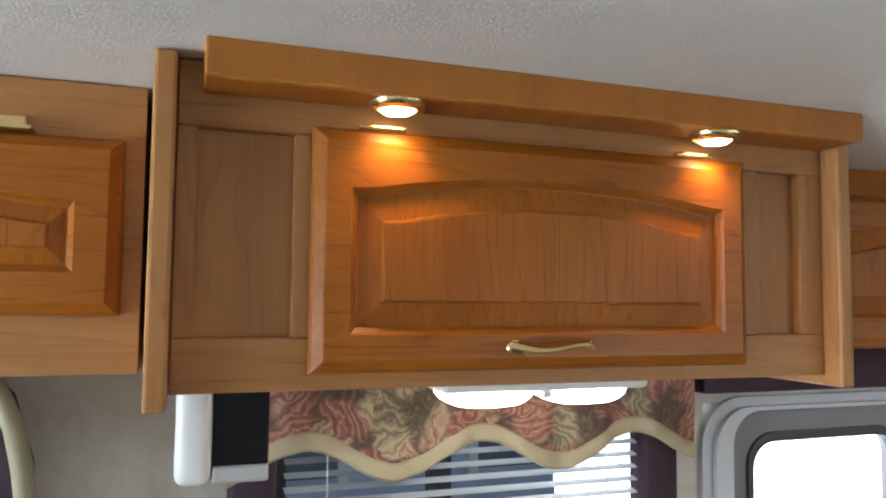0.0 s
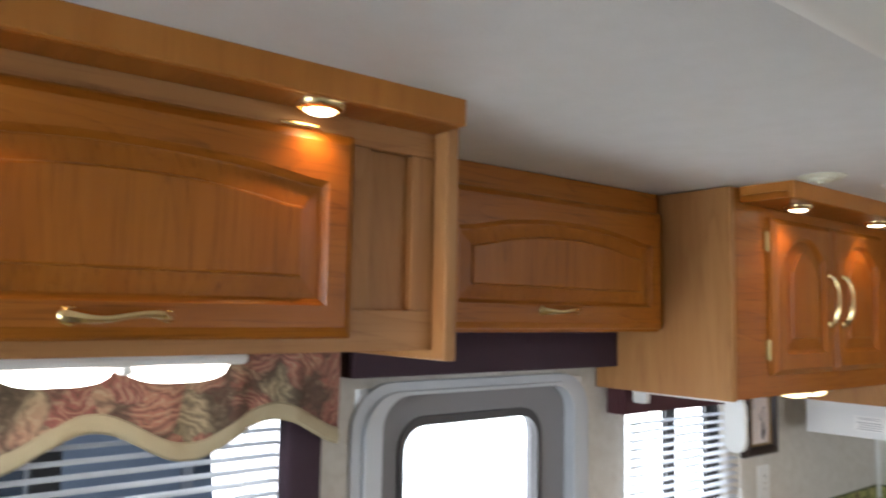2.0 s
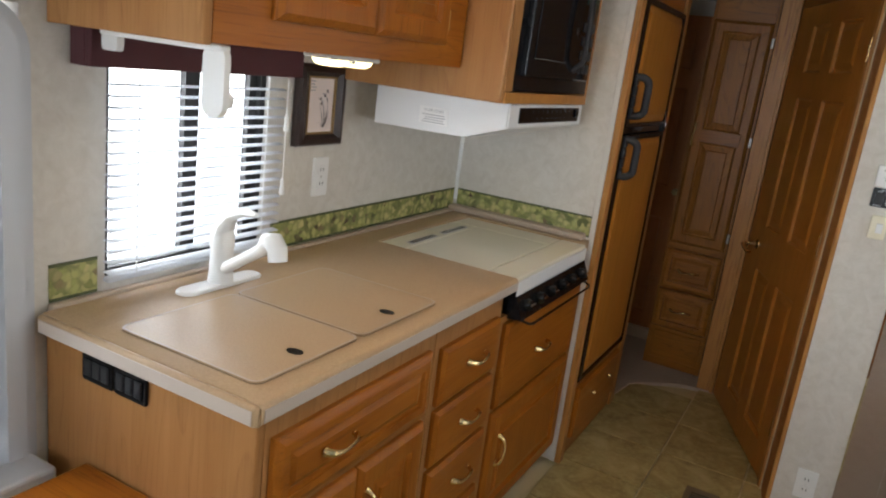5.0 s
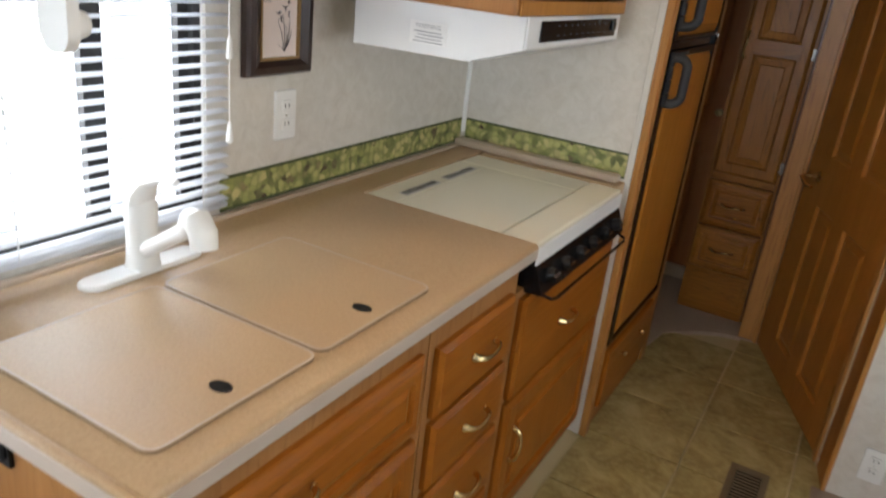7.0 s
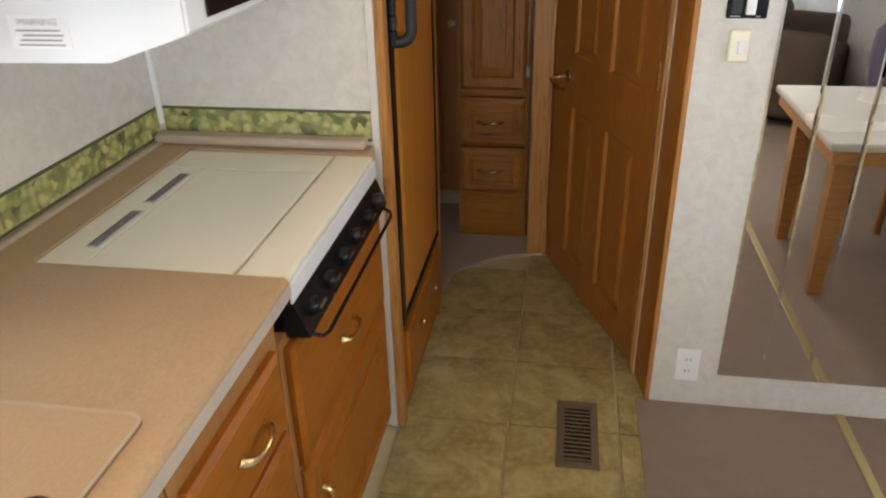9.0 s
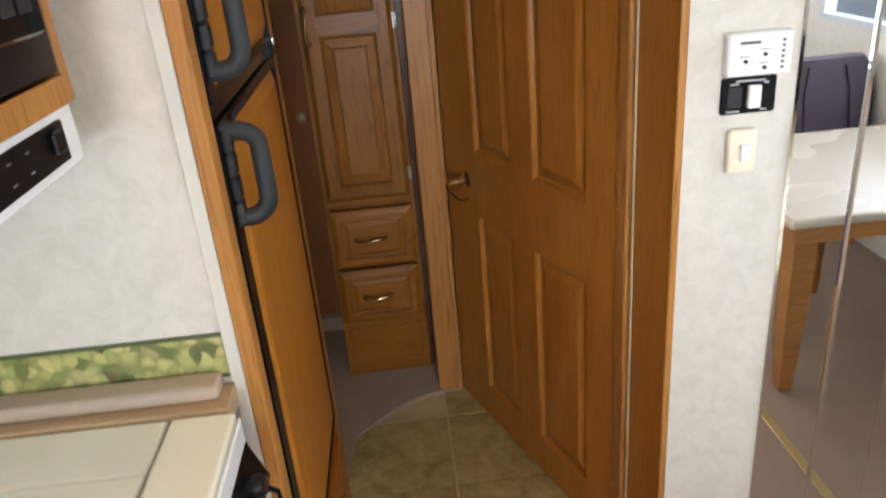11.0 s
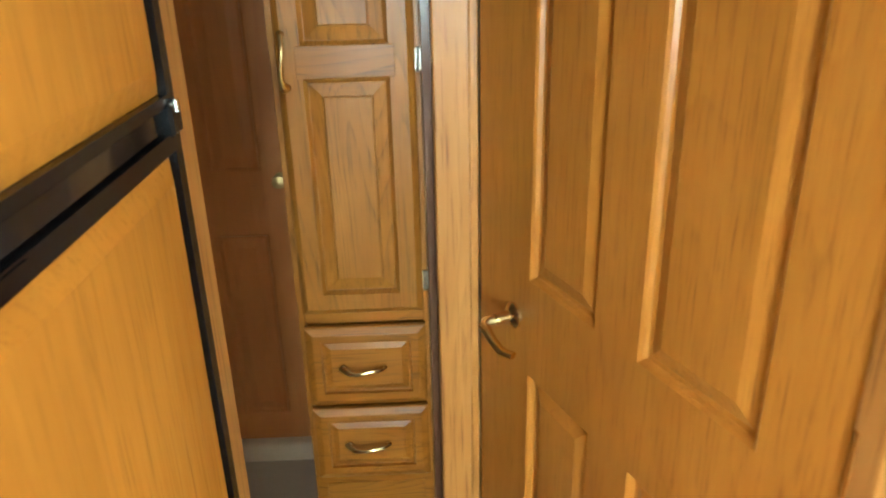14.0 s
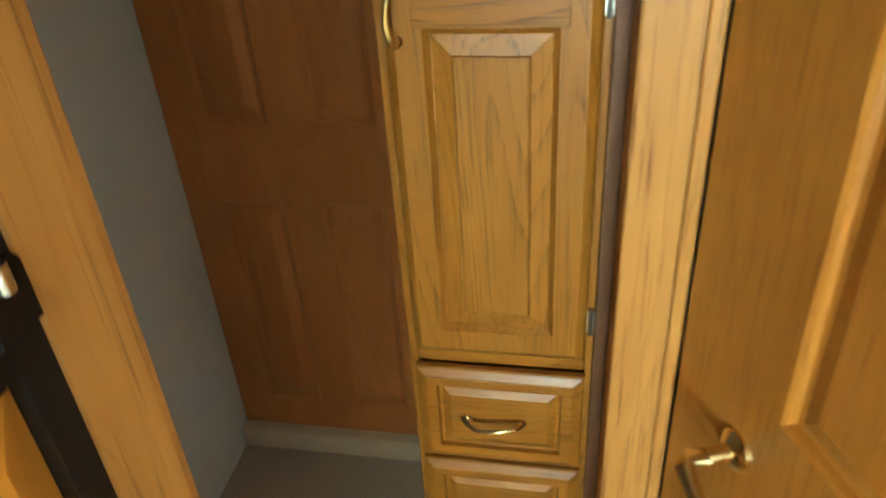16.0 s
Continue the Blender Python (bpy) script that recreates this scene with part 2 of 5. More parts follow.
CARPET = carpet_stuff("beige_carpet", (0.31, 0.22, 0.165), (0.48, 0.37, 0.285))
CARPET_HALL = carpet_stuff("grey_brown_carpet", (0.43, 0.325, 0.25), (0.66, 0.53, 0.42))
CARPET_EDGE = carpet_stuff("tan_carpet_edge", (0.62, 0.46, 0.32), (0.80, 0.65, 0.50))

# a printed border of leaves and small fruit
_m = Nodes("leaf_border_print", 0.6)
_v = _m.coords((1, 1, 1), False)
_warp = _m.noise(_v, 30.0, 2.0)
_vo = _m.n("TexVoronoi", Scale=46.0)
_off = _m.n("VectorMath")
_m.link(_v, _off.inputs[0])
_sc = _m.n("VectorMath")
_sc.operation = "SCALE"
_sc.inputs["Scale"].default_value = 0.03
_cn = _m.n("TexNoise", Scale=28.0)
_m.link(_v, _cn.inputs["Vector"])
_m.link(_cn.outputs["Color"], _sc.inputs[0])
_m.link(_sc.outputs[0], _off.inputs[1])
_m.link(_off.outputs[0], _vo.inputs["Vector"])
_sep = _m.n("SeparateColor")
_m.link(_vo.outputs["Color"], _sep.inputs[0])
_c = _m.ramp(_sep.outputs[0], (0.0, (0.08, 0.095, 0.025)), (0.13, (0.17, 0.19, 0.05)), (0.26, (0.33, 0.34, 0.10)), (0.6, (0.46, 0.43, 0.16)), (0.84, (0.56, 0.48, 0.21)), (0.95, (0.06, 0.03, 0.015)))
_c = _m.mix(_m.ramp(_vo.outputs["Distance"], (0.35, (0, 0, 0)), (0.75, (0.8, 0.8, 0.8))), _c, (0.16, 0.18, 0.055))
_m.colour(_m.mix(_m.ramp(_warp, (0.45, (0, 0, 0)), (0.75, (0.4, 0.4, 0.4))), _c, (0.42, 0.40, 0.17)))
BORDER = _m.mat
BORDER_EDGE = plain("dark_green_border_line", (0.07, 0.085, 0.03), 0.6)

# a woven print of large leaves and roses: each blotch is ribbed by pale veins that run its own way
_m = Nodes("floral_print", 0.8)
_v = _m.coords((1, 1, 1), False)
_cn = _m.n("TexNoise", Scale=14.0, Detail=3.0)
_m.link(_v, _cn.inputs["Vector"])
_sc = _m.n("VectorMath")
_sc.operation = "SCALE"
_sc.inputs["Scale"].default_value = 0.10
_m.link(_cn.outputs["Color"], _sc.inputs[0])
_off = _m.n("VectorMath")
_m.link(_v, _off.inputs[0])
_m.link(_sc.outputs[0], _off.inputs[1])
_vo = _m.n("TexVoronoi", Scale=13.0)
_m.link(_off.outputs[0], _vo.inputs["Vector"])
_sep = _m.n("SeparateColor")
_m.link(_vo.outputs["Color"], _sep.inputs[0])
_tone = _m.n("Math")
_tone.operation = "MULTIPLY_ADD"
_m.link(_m.noise(_v, 5.0, 1.0), _tone.inputs[0])
_tone.inputs[1].default_value = 1.1
_m.link(_sep.outputs[0], _tone.inputs[2])
_half = _m.n("Math")
_half.operation = "MULTIPLY"
_m.link(_tone.outputs[0], _half.inputs[0])
_half.inputs[1].default_value = 0.5
_leaf = _m.ramp(_half.outputs[0], (0.12, (0.10, 0.075, 0.045)), (0.34, (0.22, 0.175, 0.105)), (0.46, (0.34, 0.26, 0.16)), (0.56, (0.33, 0.135, 0.09)), (0.78, (0.235, 0.075, 0.058)), (0.95, (0.13, 0.085, 0.055)))
_turn = _m.n("VectorRotate")
_m.link(_off.outputs[0], _turn.inputs["Vector"])
_turn.inputs["Axis"].default_value = (0, 1, 0)
_spin = _m.n("Math")
_spin.operation = "MULTIPLY"
_m.link(_sep.outputs[1], _spin.inputs[0])
_spin.inputs[1].default_value = 6.28
_m.link(_spin.outputs[0], _turn.inputs["Angle"])
_vein = _m.n("TexWave", Scale=21.0, Distortion=6.0, Detail=3.0)
_vein.inputs["Detail Scale"].default_value = 1.6
_m.link(_turn.outputs[0], _vein.inputs["Vector"])
_c = _m.mix(_m.ramp(_vein.outputs["Fac"], (0.0, (0.6, 0.6, 0.6)), (0.3, (0.12, 0.12, 0.12)), (0.6, (0, 0, 0))), _leaf, (0.055, 0.035, 0.024))
_c = _m.mix(_m.ramp(_vein.outputs["Fac"], (0.86, (0, 0, 0)), (0.98, (0.45, 0.45, 0.45))), _c, (0.46, 0.36, 0.23))
_c = _m.mix(_m.ramp(_vo.outputs["Distance"], (0.48, (0, 0, 0)), (0.66, (0.85, 0.85, 0.85))), _c, (0.055, 0.034, 0.022))
_m.colour(_m.mix(_m.ramp(_m.noise(_v, 90.0, 3.0), (0.55, (0, 0, 0)), (0.75, (0.35, 0.35, 0.35))), _c, (0.42, 0.33, 0.21)))
_m.bump(_m.noise(_v, 600.0), 0.3, 0.001)
FLORAL = _m.mat

_m = Nodes("silvered_mirror", 0.015, 1.0)
_m.colour((0.9, 0.91, 0.9))
MIRROR = _m.mat
_m = Nodes("window_glass", 0.02)
_m.colour((0.97, 0.98, 0.98))
_m.b.inputs["Transmission Weight"].default_value = 1.0
_m.b.inputs["IOR"].default_value = 1.1
GLASS = _m.mat


def glow(name, colour, strength):
    m = Nodes(name, 0.4)
    m.colour(colour)
    m.b.inputs["Emission Color"].default_value = (*colour, 1)
    m.b.inputs["Emission Strength"].default_value = strength
    return m.mat


LAMP_WHITE = glow("lit_white_diffuser", (1.0, 0.93, 0.80), 34.0)
LAMP_CEILING = glow("lit_ceiling_diffuser", (1.0, 0.93, 0.80), 17.0)
LAMP_YELLOW = glow("lit_yellow_lens", (1.0, 0.80, 0.42), 9.0)
LAMP_WARM = glow("lit_halogen_lens", (1.0, 0.80, 0.52), 22.0)
# roof vent cover: its own emission stands in for daylight through the plastic
SKYLIGHT = glow("lit_amber_skylight", (0.98, 0.66, 0.30), 2.0)

# ---- building helpers ----


def mesh_of(bm, name):
    bmesh.ops.recalc_face_normals(bm, faces=bm.faces)
    me = bpy.data.meshes.new(name)
    bm.to_mesh(me)
    bm.free()
    return me


def part(name, bm, material, parent=None, label="", smooth=False):
    """One bmesh as one mesh object under a thing or under a part."""
    me = mesh_of(bm, name)
    me.materials.append(material)
    if smooth:
        me.shade_smooth()
        me.set_sharp_from_angle(angle=radians(38))
    ob = new(name, me)
    ob.parent = parent
    return tagged(ob, label)


def thing(name, m, label, category, group="", kind=""):
    ob = new(name)
    ob.empty_display_size = 0.05
    ob.matrix_world = m
    return tagged(ob, label, category, group, kind)


def solid(name, bm, material, m, label, category, group="", kind="", smooth=False):
    """A thing that is one mesh."""
    ob = part(name, bm, material, None, label, smooth)
    ob.matrix_world = m
    return tagged(ob, "", category, group, kind)


def boxes(*rows, bevel=0.0, segments=1):
    """Boxes x0, x1, y0, y1, z0, z1 in one bmesh, with their edges rounded."""
    bm = bmesh.new()
    for x0, x1, y0, y1, z0, z1 in rows:
        made = bmesh.ops.create_cube(bm, size=1.0, matrix=Matrix.Translation(((x0 + x1) / 2, (y0 + y1) / 2, (z0 + z1) / 2)) @ Matrix.Diagonal((abs(x1 - x0), abs(y1 - y0), abs(z1 - z0), 1)))
    if bevel:
        bmesh.ops.bevel(bm, geom=bm.edges[:], offset=bevel, segments=segments, affect="EDGES", profile=0.5)
    return bm


def loft(loops, cap_first=True, cap_last=True, closed=True, bm=None):
    """Skin over rings of points with equal counts."""
    bm = bm or bmesh.new()
    rings = [[bm.verts.new(p) for p in loop] for loop in loops]
    count = len(rings[0])
    for a, b in zip(rings, rings[1:]):
        for i in range(count if closed else count - 1):
            j = (i + 1) % count
            bm.faces.new((a[i], a[j], b[j], b[i]))
    if cap_first:
        bm.faces.new(rings[0])
    if cap_last:
        bm.faces.new(rings[-1][::-1])
    return bm


def tube(points, radii, sides=8, bm=None, flat=1.0):
    """A rod along points, with one radius or one for each."""
    pts = [Vector(p) for p in points]
    radii = [radii] * len(pts) if isinstance(radii, (int, float)) else radii
    loops, side = [], None
    for i, p in enumerate(pts):
        d = (pts[min(i + 1, len(pts) - 1)] - pts[max(i - 1, 0)]).normalized()
        ref = side or (Vector((0, 0, 1)) if abs(d.z) < 0.9 else Vector((1, 0, 0)))
        u = d.cross(ref).normalized()
        side = u.cross(d).normalized()
        loops.append([p + (u * math.cos(a) + side * math.sin(a) * flat) * radii[i] for a in (2 * math.pi * k / sides for k in range(sides))])
    return loft(loops, bm=bm)


def lathe(profile, sides=24, axis="z", bm=None):
    """A turned shape from (radius, height) pairs; axis z upward, or y outward to the viewer."""
    loops = []
    for r, h in profile:
        ring = []
        for k in range(sides):
            a = 2 * math.pi * k / sides
            c, s = r * math.cos(a), r * math.sin(a)
            ring.append((c, s, h) if axis == "z" else (c, -h, s))
        loops.append(ring)
    return loft(loops, bm=bm)


def rounded(x0, x1, z0, z1, r, n=6):
    """A rounded rectangle as x, z pairs."""
    out = []
    for cx, cz, a0 in ((x1 - r, z1 - r, 0), (x0 + r, z1 - r, 90), (x0 + r, z0 + r, 180), (x1 - r, z0 + r, 270)):
        for k in range(n + 1):
            a = radians(a0 + 90 * k / n)
            out.append((cx + r * math.cos(a), cz + r * math.sin(a)))
    return out


def slab(outline, y0, y1, edge=0.0):
    """A plate from an x, z outline, from the front y0 to the back y1, front edge eased."""
    cx = sum(p[0] for p in outline) / len(outline)
    cz = sum(p[1] for p in outline) / len(outline)

    def shrink(d):
        return [(x - math.copysign(min(d, abs(x - cx)), x - cx), z - math.copysign(min(d, abs(z - cz)), z - cz)) for x, z in outline]

    loops = [[(x, y0, z) for x, z in shrink(edge)]]
    if edge:
        loops.append([(x, y0 + edge, z) for x, z in outline])
    loops.append([(x, y1, z) for x, z in outline])
    return loft(loops)


def ring_frame(outer, inner, y0, y1, edge=0.0):
    """A frame between two outlines of equal point counts."""
    loops = [[(x, y1, z) for x, z in inner], [(x, y0, z) for x, z in inner], [(x, y0, z) for x, z in outer], [(x, y1, z) for x, z in outer]]
    loops.append(loops[0])
    bm = loft(loops, False, False)
    bmesh.ops.remove_doubles(bm, verts=bm.verts, dist=1e-6)
    return bm


def pull(parent, x, z, length, upright=False, y=0.0, label="curved brass bow pull", spread=0.024, name="handle"):
    """A brass bow pull with leaf-shaped feet."""
    pts, radii = [], []
    for k in range(15):
        u = k / 14 * 2 - 1
        out = spread * (1 - u * u) ** 0.55 + 0.003
        along = u * length / 2
        wave = 0.15 * 0.02 * math.sin(u * math.pi)
        pts.append((x + wave, y - out, z + along) if upright else (x + along, y - out, z + wave))
        radii.append(0.0042 + (0.0052 if u < 0 else 0.0032) * abs(u) ** 2.5)
    bm = tube(pts, radii, 8)
    for u in (-1, 1):
        c = (x, y - 0.003, z + u * length / 2) if upright else (x + u * length / 2, y - 0.003, z)
        made = bmesh.ops.create_uvsphere(bm, u_segments=8, v_segments=5, radius=0.0115 if u < 0 else 0.0085, matrix=Matrix.Translation(c) @ Matrix.Diagonal((1, 0.5, 1, 1)))
    return part(name, bm, BRASS, parent, label, True)


def opening(x0, x1, z0, z1, arch, margin, n=18):
    """The outline inside a door's stiles, its top bowed up by arch."""
    a, b, lo, hi = x0 + margin, x1 - margin, z0 + margin, z1 - margin
    out = [(a, lo), (b, lo)]
    for k in range(n + 1):
        u = 1 - 2 * k / n
        flat = max(0.0, 1 - (abs(u) / 0.93) ** 2.2) if arch else 0
        out.append(((a + b) / 2 + u * (b - a) / 2, hi + arch * flat))
    return out


def raised_door(parent, x0, x1, z0, z1, stile=0.052, arch=0.0, mat=OAK, mat_h=None, th=0.02, split=None, top=None, name="door", y=0.0, label=""):
    """A framed door with raised panels; its front lies at y, facing -y. split: heights between which a mid rail runs."""
    fields = [(z0 + stile, z1 - (top or stile) - arch)] if not split else [(z0 + stile, split[0]), (split[1], z1 - (top or stile) - arch)]
    cuts = [z0] + ([(split[0] + split[1]) / 2] if split else []) + [z1]
    bm = bmesh.new()
    panels = []
    for i, (lo, hi) in enumerate(fields):
        c0, c1 = cuts[i], cuts[i + 1]
        a = arch if i == len(fields) - 1 else 0.0
        hole = opening(x0 + stile, x1 - stile, lo, hi, a, 0)

        def outer(d, c0=c0, c1=c1, hole=hole, i=i):
            lo_d, hi_d = (d if i == 0 else 0), (d if i == len(fields) - 1 else 0)
            out = [(x0 + d, c0 + lo_d), (x1 - d, c0 + lo_d)]
            top_pts = hole[2:]
            for k, (px, pz) in enumerate(top_pts):
                px = x1 - d if k == 0 else x0 + d if k == len(top_pts) - 1 else px
                out.append((px, c1 - hi_d))
            return out

        loops = [[(px, y + th, pz) for px, pz in outer(0)], [(px, y + 0.012, pz) for px, pz in outer(0)], [(px, y + 0.008, pz) for px, pz in outer(0.003)], [(px, y + 0.001, pz) for px, pz in outer(0.013)], [(px, y, pz) for px, pz in outer(0.015)], [(px, y, pz) for px, pz in hole],
                 [(px, y + 0.004, pz) for px, pz in opening(x0 + stile, x1 - stile, lo, hi, a, 0.003)], [(px, y + 0.009, pz) for px, pz in opening(x0 + stile, x1 - stile, lo, hi, a, 0.008)], [(px, y + th, pz) for px, pz in opening(x0 + stile, x1 - stile, lo, hi, a, 0.008)]]
        loft(loops, False, False, bm=bm)
        panels.append((lo, hi, a))
    door = part(name, bm, mat, parent, label)
    if split:
        part("mid_rail", boxes((x0 + stile - 0.012, x1 - stile + 0.012, y - 0.0012, y + 0.008, split[0] + 0.001, split[1] - 0.001), bevel=0.001), OAK_BROWN_H, door, "mid rail with level grain")
    for lo, hi, a in panels:
        s = stile
        bev = min(0.026, (x1 - x0 - 2 * s) * 0.17, (hi - lo) * 0.2)
        rows = [(0.007, 0.016), (0.007, 0.0105), (0.010, 0.011), (0.010 + bev, 0.0055), (0.0115 + bev, 0.0018), (0.014 + bev, 0.001)]
        bm = loft([[(px, y + d, pz) for px, pz in opening(x0 + s, x1 - s, lo, hi, a, m)] for m, d in rows], False, True)
        part("panel", bm, mat_h or mat, door)
    return door


def drawer_front(parent, x0, x1, z0, z1, mat=OAK_H, y=0.0, field=True, name="drawer"):
    """A drawer front with a bevelled edge and a sunk, raised field."""
    def rect(d):
        return [(x0 + d, z0 + d), (x1 - d, z0 + d), (x1 - d, z1 - d), (x0 + d, z1 - d)]
    rows = [(0, 0.02), (0, 0.008), (0.004, 0.005), (0.012, 0.0)]
    if field:
        rows = [(0, 0.02), (0, 0.010), (0.003, 0.007), (0.016, 0.001), (0.020, 0.0), (0.036, 0.0), (0.038, 0.008), (0.044, 0.009), (0.056, 0.004), (0.058, 0.003)]
    return part(name, loft([[(px, y + d, pz) for px, pz in rect(m)] for m, d in rows]), mat, parent)


AGED_BRASS = plain("aged_brass", (0.42, 0.30, 0.13), 0.4, 1.0, 0.15, 60, 0)


def hinge(parent, x, z, y=0.0, mat=AGED_BRASS, name="hinge"):
    bm = boxes((x - 0.006, x + 0.006, y - 0.004, y, z - 0.022, z + 0.022), bevel=0.001)
    tube([(x, y - 0.005, z - 0.024), (x, y - 0.005, z + 0.024)], 0.0035, 8, bm)
    return part(name, bm, mat, parent, "", True)


def grid_wall(name, m, u0, u1, z0, z1, th, holes, material, label):
    """A wall of local x and z with its openings cut through; its inner face lies at y = 0 and its back at y = th."""
    us = sorted({u0, u1, *(h[0] for h in holes), *(h[1] for h in holes)})
    zs = sorted({z0, z1, *(h[2] for h in holes), *(h[3] for h in holes)})
    bm = bmesh.new()

    def full(i, j):
        if not (0 <= i < len(us) - 1 and 0 <= j < len(zs) - 1):
            return False
        cu, cz = (us[i] + us[i + 1]) / 2, (zs[j] + zs[j + 1]) / 2
        return not any(h[0] < cu < h[1] and h[2] < cz < h[3] for h in holes)

    def face(*pts):
        bm.faces.new([bm.verts.new(p) for p in pts])

    for i in range(len(us) - 1):
        for j in range(len(zs) - 1):
            if not full(i, j):
                continue
            a, b, c, d = us[i], us[i + 1], zs[j], zs[j + 1]
            face((a, 0, c), (b, 0, c), (b, 0, d), (a, 0, d))
            face((a, th, c), (a, th, d), (b, th, d), (b, th, c))
            if not full(i - 1, j):
                face((a, 0, c), (a, 0, d), (a, th, d), (a, th, c))
            if not full(i + 1, j):
                face((b, 0, c), (b, th, c), (b, th, d), (b, 0, d))
            if not full(i, j - 1):
                face((a, 0, c), (a, th, c), (b, th, c), (b, 0, c))
            if not full(i, j + 1):
                face((a, 0, d), (b, 0, d), (b, th, d), (a, th, d))
    bmesh.ops.remove_doubles(bm, verts=bm.verts, dist=1e-5)
    return solid(name, bm, material, m, label, "wall", "", "structure")


LEFT = pose(0, 0, 0, 0, 0, 90)  # faces +x: local x runs along world y, local y into the wall


def on_left(x, y, z):
    return pose(x, y, z, 0, 0, 90)

# ---- the large structure ----
CEIL = 1.966
grid_wall("wall_left", LEFT, -5.6, 1.9, 0, CEIL + 0.05, 0.06,
          [(-3.34, -2.60, 0.75, 1.50), (-2.48, -1.785, 0.02, 1.50), (-1.605, -1.12, 0.945, 1.43)], WALLPAPER, "cream marbled wallpaper side wall with window and door openings")
solid("ceiling", boxes((-0.06, 3.1, -5.6, 1.9, CEIL, CEIL + 0.05)), CEILING, pose(0, 0, 0), "off-white fleece-covered ceiling", "ceiling", "", "structure")
# galley end panel beside the fridge
solid("wall_galley_end", boxes((0.002, 0.592, 0, 0.03, 0, CEIL)), WALLPAPER, pose(0, 0, 0), "cream marbled wallpaper panel at the galley's end", "wall", "", "structure")
# partition with the switches and the mirror
grid_wall("wall_partition", pose(0, 0.228, 0), 1.364, 3.0, 0, CEIL, 0.05, [], WALLPAPER, "cream marbled wallpaper partition with switches and mirror")
grid_wall("wall_right", pose(2.95, 0, 0, 0, 0, -90), -0.228, 5.6, 0, CEIL, 0.06, [(0.15, 2.1, 0.95, 1.62), (2.3, 3.6, 0.95, 1.62)], WALLPAPER, "cream wallpaper side wall of the slide-out")
grid_wall("wall_front", pose(0, -5.6, 0, 0, 0, 180), -3.0, 0.06, 0, CEIL, 0.06, [(-2.4, -0.35, 0.95, 1.75)], WALLPAPER, "front wall round the windscreen")
grid_wall("wall_hall_back", pose(0, 1.80, 0), -0.06, 1.8, 0, CEIL, 0.06, [], GREY_WALL, "grey papered wall at the end of the hall")
solid("wall_hall_side", boxes((-0.055, 0.012, 0.78, 1.795, 0, CEIL)), GREY_WALL, pose(0, 0, 0), "grey papered hall side wall", "wall", "", "structure")
solid("wall_bath", boxes((1.40, 1.46, 0.280, 1.795, 0, CEIL)), WALLPAPER, pose(0, 0, 0), "plain wall behind the bath door", "wall", "", "structure")

# floors
solid("floor", boxes((-0.06, 3.05, -5.6, 1.86, -0.06, -0.012)), GROUT, pose(0, 0, 0), "sub-floor with pale grout lines", "floor", "", "structure")
solid("carpet", boxes((1.332, 2.95, -5.55, 0.226, -0.011, 0.004)), CARPET, pose(0, 0, 0), "beige cut-pile carpet in the living area", "carpet", "", "structure")
bm = bmesh.new()
arc = [(0.63 + 0.30 * k / 10, 1.0 + 0.20 * math.sin(math.pi / 2 * k / 10)) for k in range(11)]
ring = [*arc, (1.395, 1.23), (1.395, 1.79), (-0.05, 1.79), (-0.05, 0.78), (0.6, 0.78)]
bm = loft([[(x, y, -0.011) for x, y in ring], [(x, y, 0.006) for x, y in ring]])
solid("hall_carpet", bm, CARPET_HALL, pose(0, 0, 0), "grey-brown carpet with a curved edge in the hall", "carpet", "", "structure")
solid("step_edge", boxes((0.014, 0.60, 1.715, 1.795, 0.005, 0.072), bevel=0.006), CARPET_EDGE, pose(0, 0, 0), "tan carpeted riser below the dark door", "step", "", "structure")
# threshold strip of the slide-out
solid("threshold_strip", boxes((1.93, 1.96, -5.0, 0.225, 0.004, 0.012), bevel=0.003), plain("gilt_strip", (0.55, 0.42, 0.20), 0.35, 0.6), pose(0, 0, 0), "narrow gilt metal strip across the carpet", "trim", "", "structure")

# ground outside
solid("ground", boxes((-400, 400, -400, 400, -0.75, -0.7)), CONCRETE, pose(0, 0, 0), "pale concrete ground outside", "ground", "", "structure")
t = thing("grab_rail", pose(-0.25, -1.72, -0.70), "pale grey hand rail on a post outside the entry door", "rail")
part("post", boxes((-0.016, 0.016, -0.016, 0.016, 0, 1.69), bevel=0.004), plain("grey_painted_metal", (0.4, 0.41, 0.43), 0.4), t)
part("rail", tube([(0, 0.0, 1.71), (0, -0.08, 1.70), (0, -0.45, 1.64), (0.06, -0.50, 1.632), (0.16, -0.505, 1.63)], 0.02, 10), plain("grey_rail_paint", (0.45, 0.46, 0.48), 0.4), t, "", True)

# trim of the galley end
t = thing("end_trim", pose(0.0, 0, 0), "white batten and golden oak edge on the galley end panel", "trim", "", "structure")
part("batten", boxes((0.576, 0.5965, -0.006, 0, 0, CEIL), bevel=0.0015), plain("white_batten", (0.64, 0.61, 0.55), 0.5), t)
part("edge_strip", boxes((0.597, 0.621, -0.008, 0.034, 0, CEIL), bevel=0.003, segments=2), OAK_EDGE, t)
solid("corner_bead", tube([(0.006, -0.006, 0.955), (0.006, -0.006, 1.36)], 0.008, 8), WHITE, pose(0, 0, 0), "white plastic corner bead", "trim", "", "structure", True)

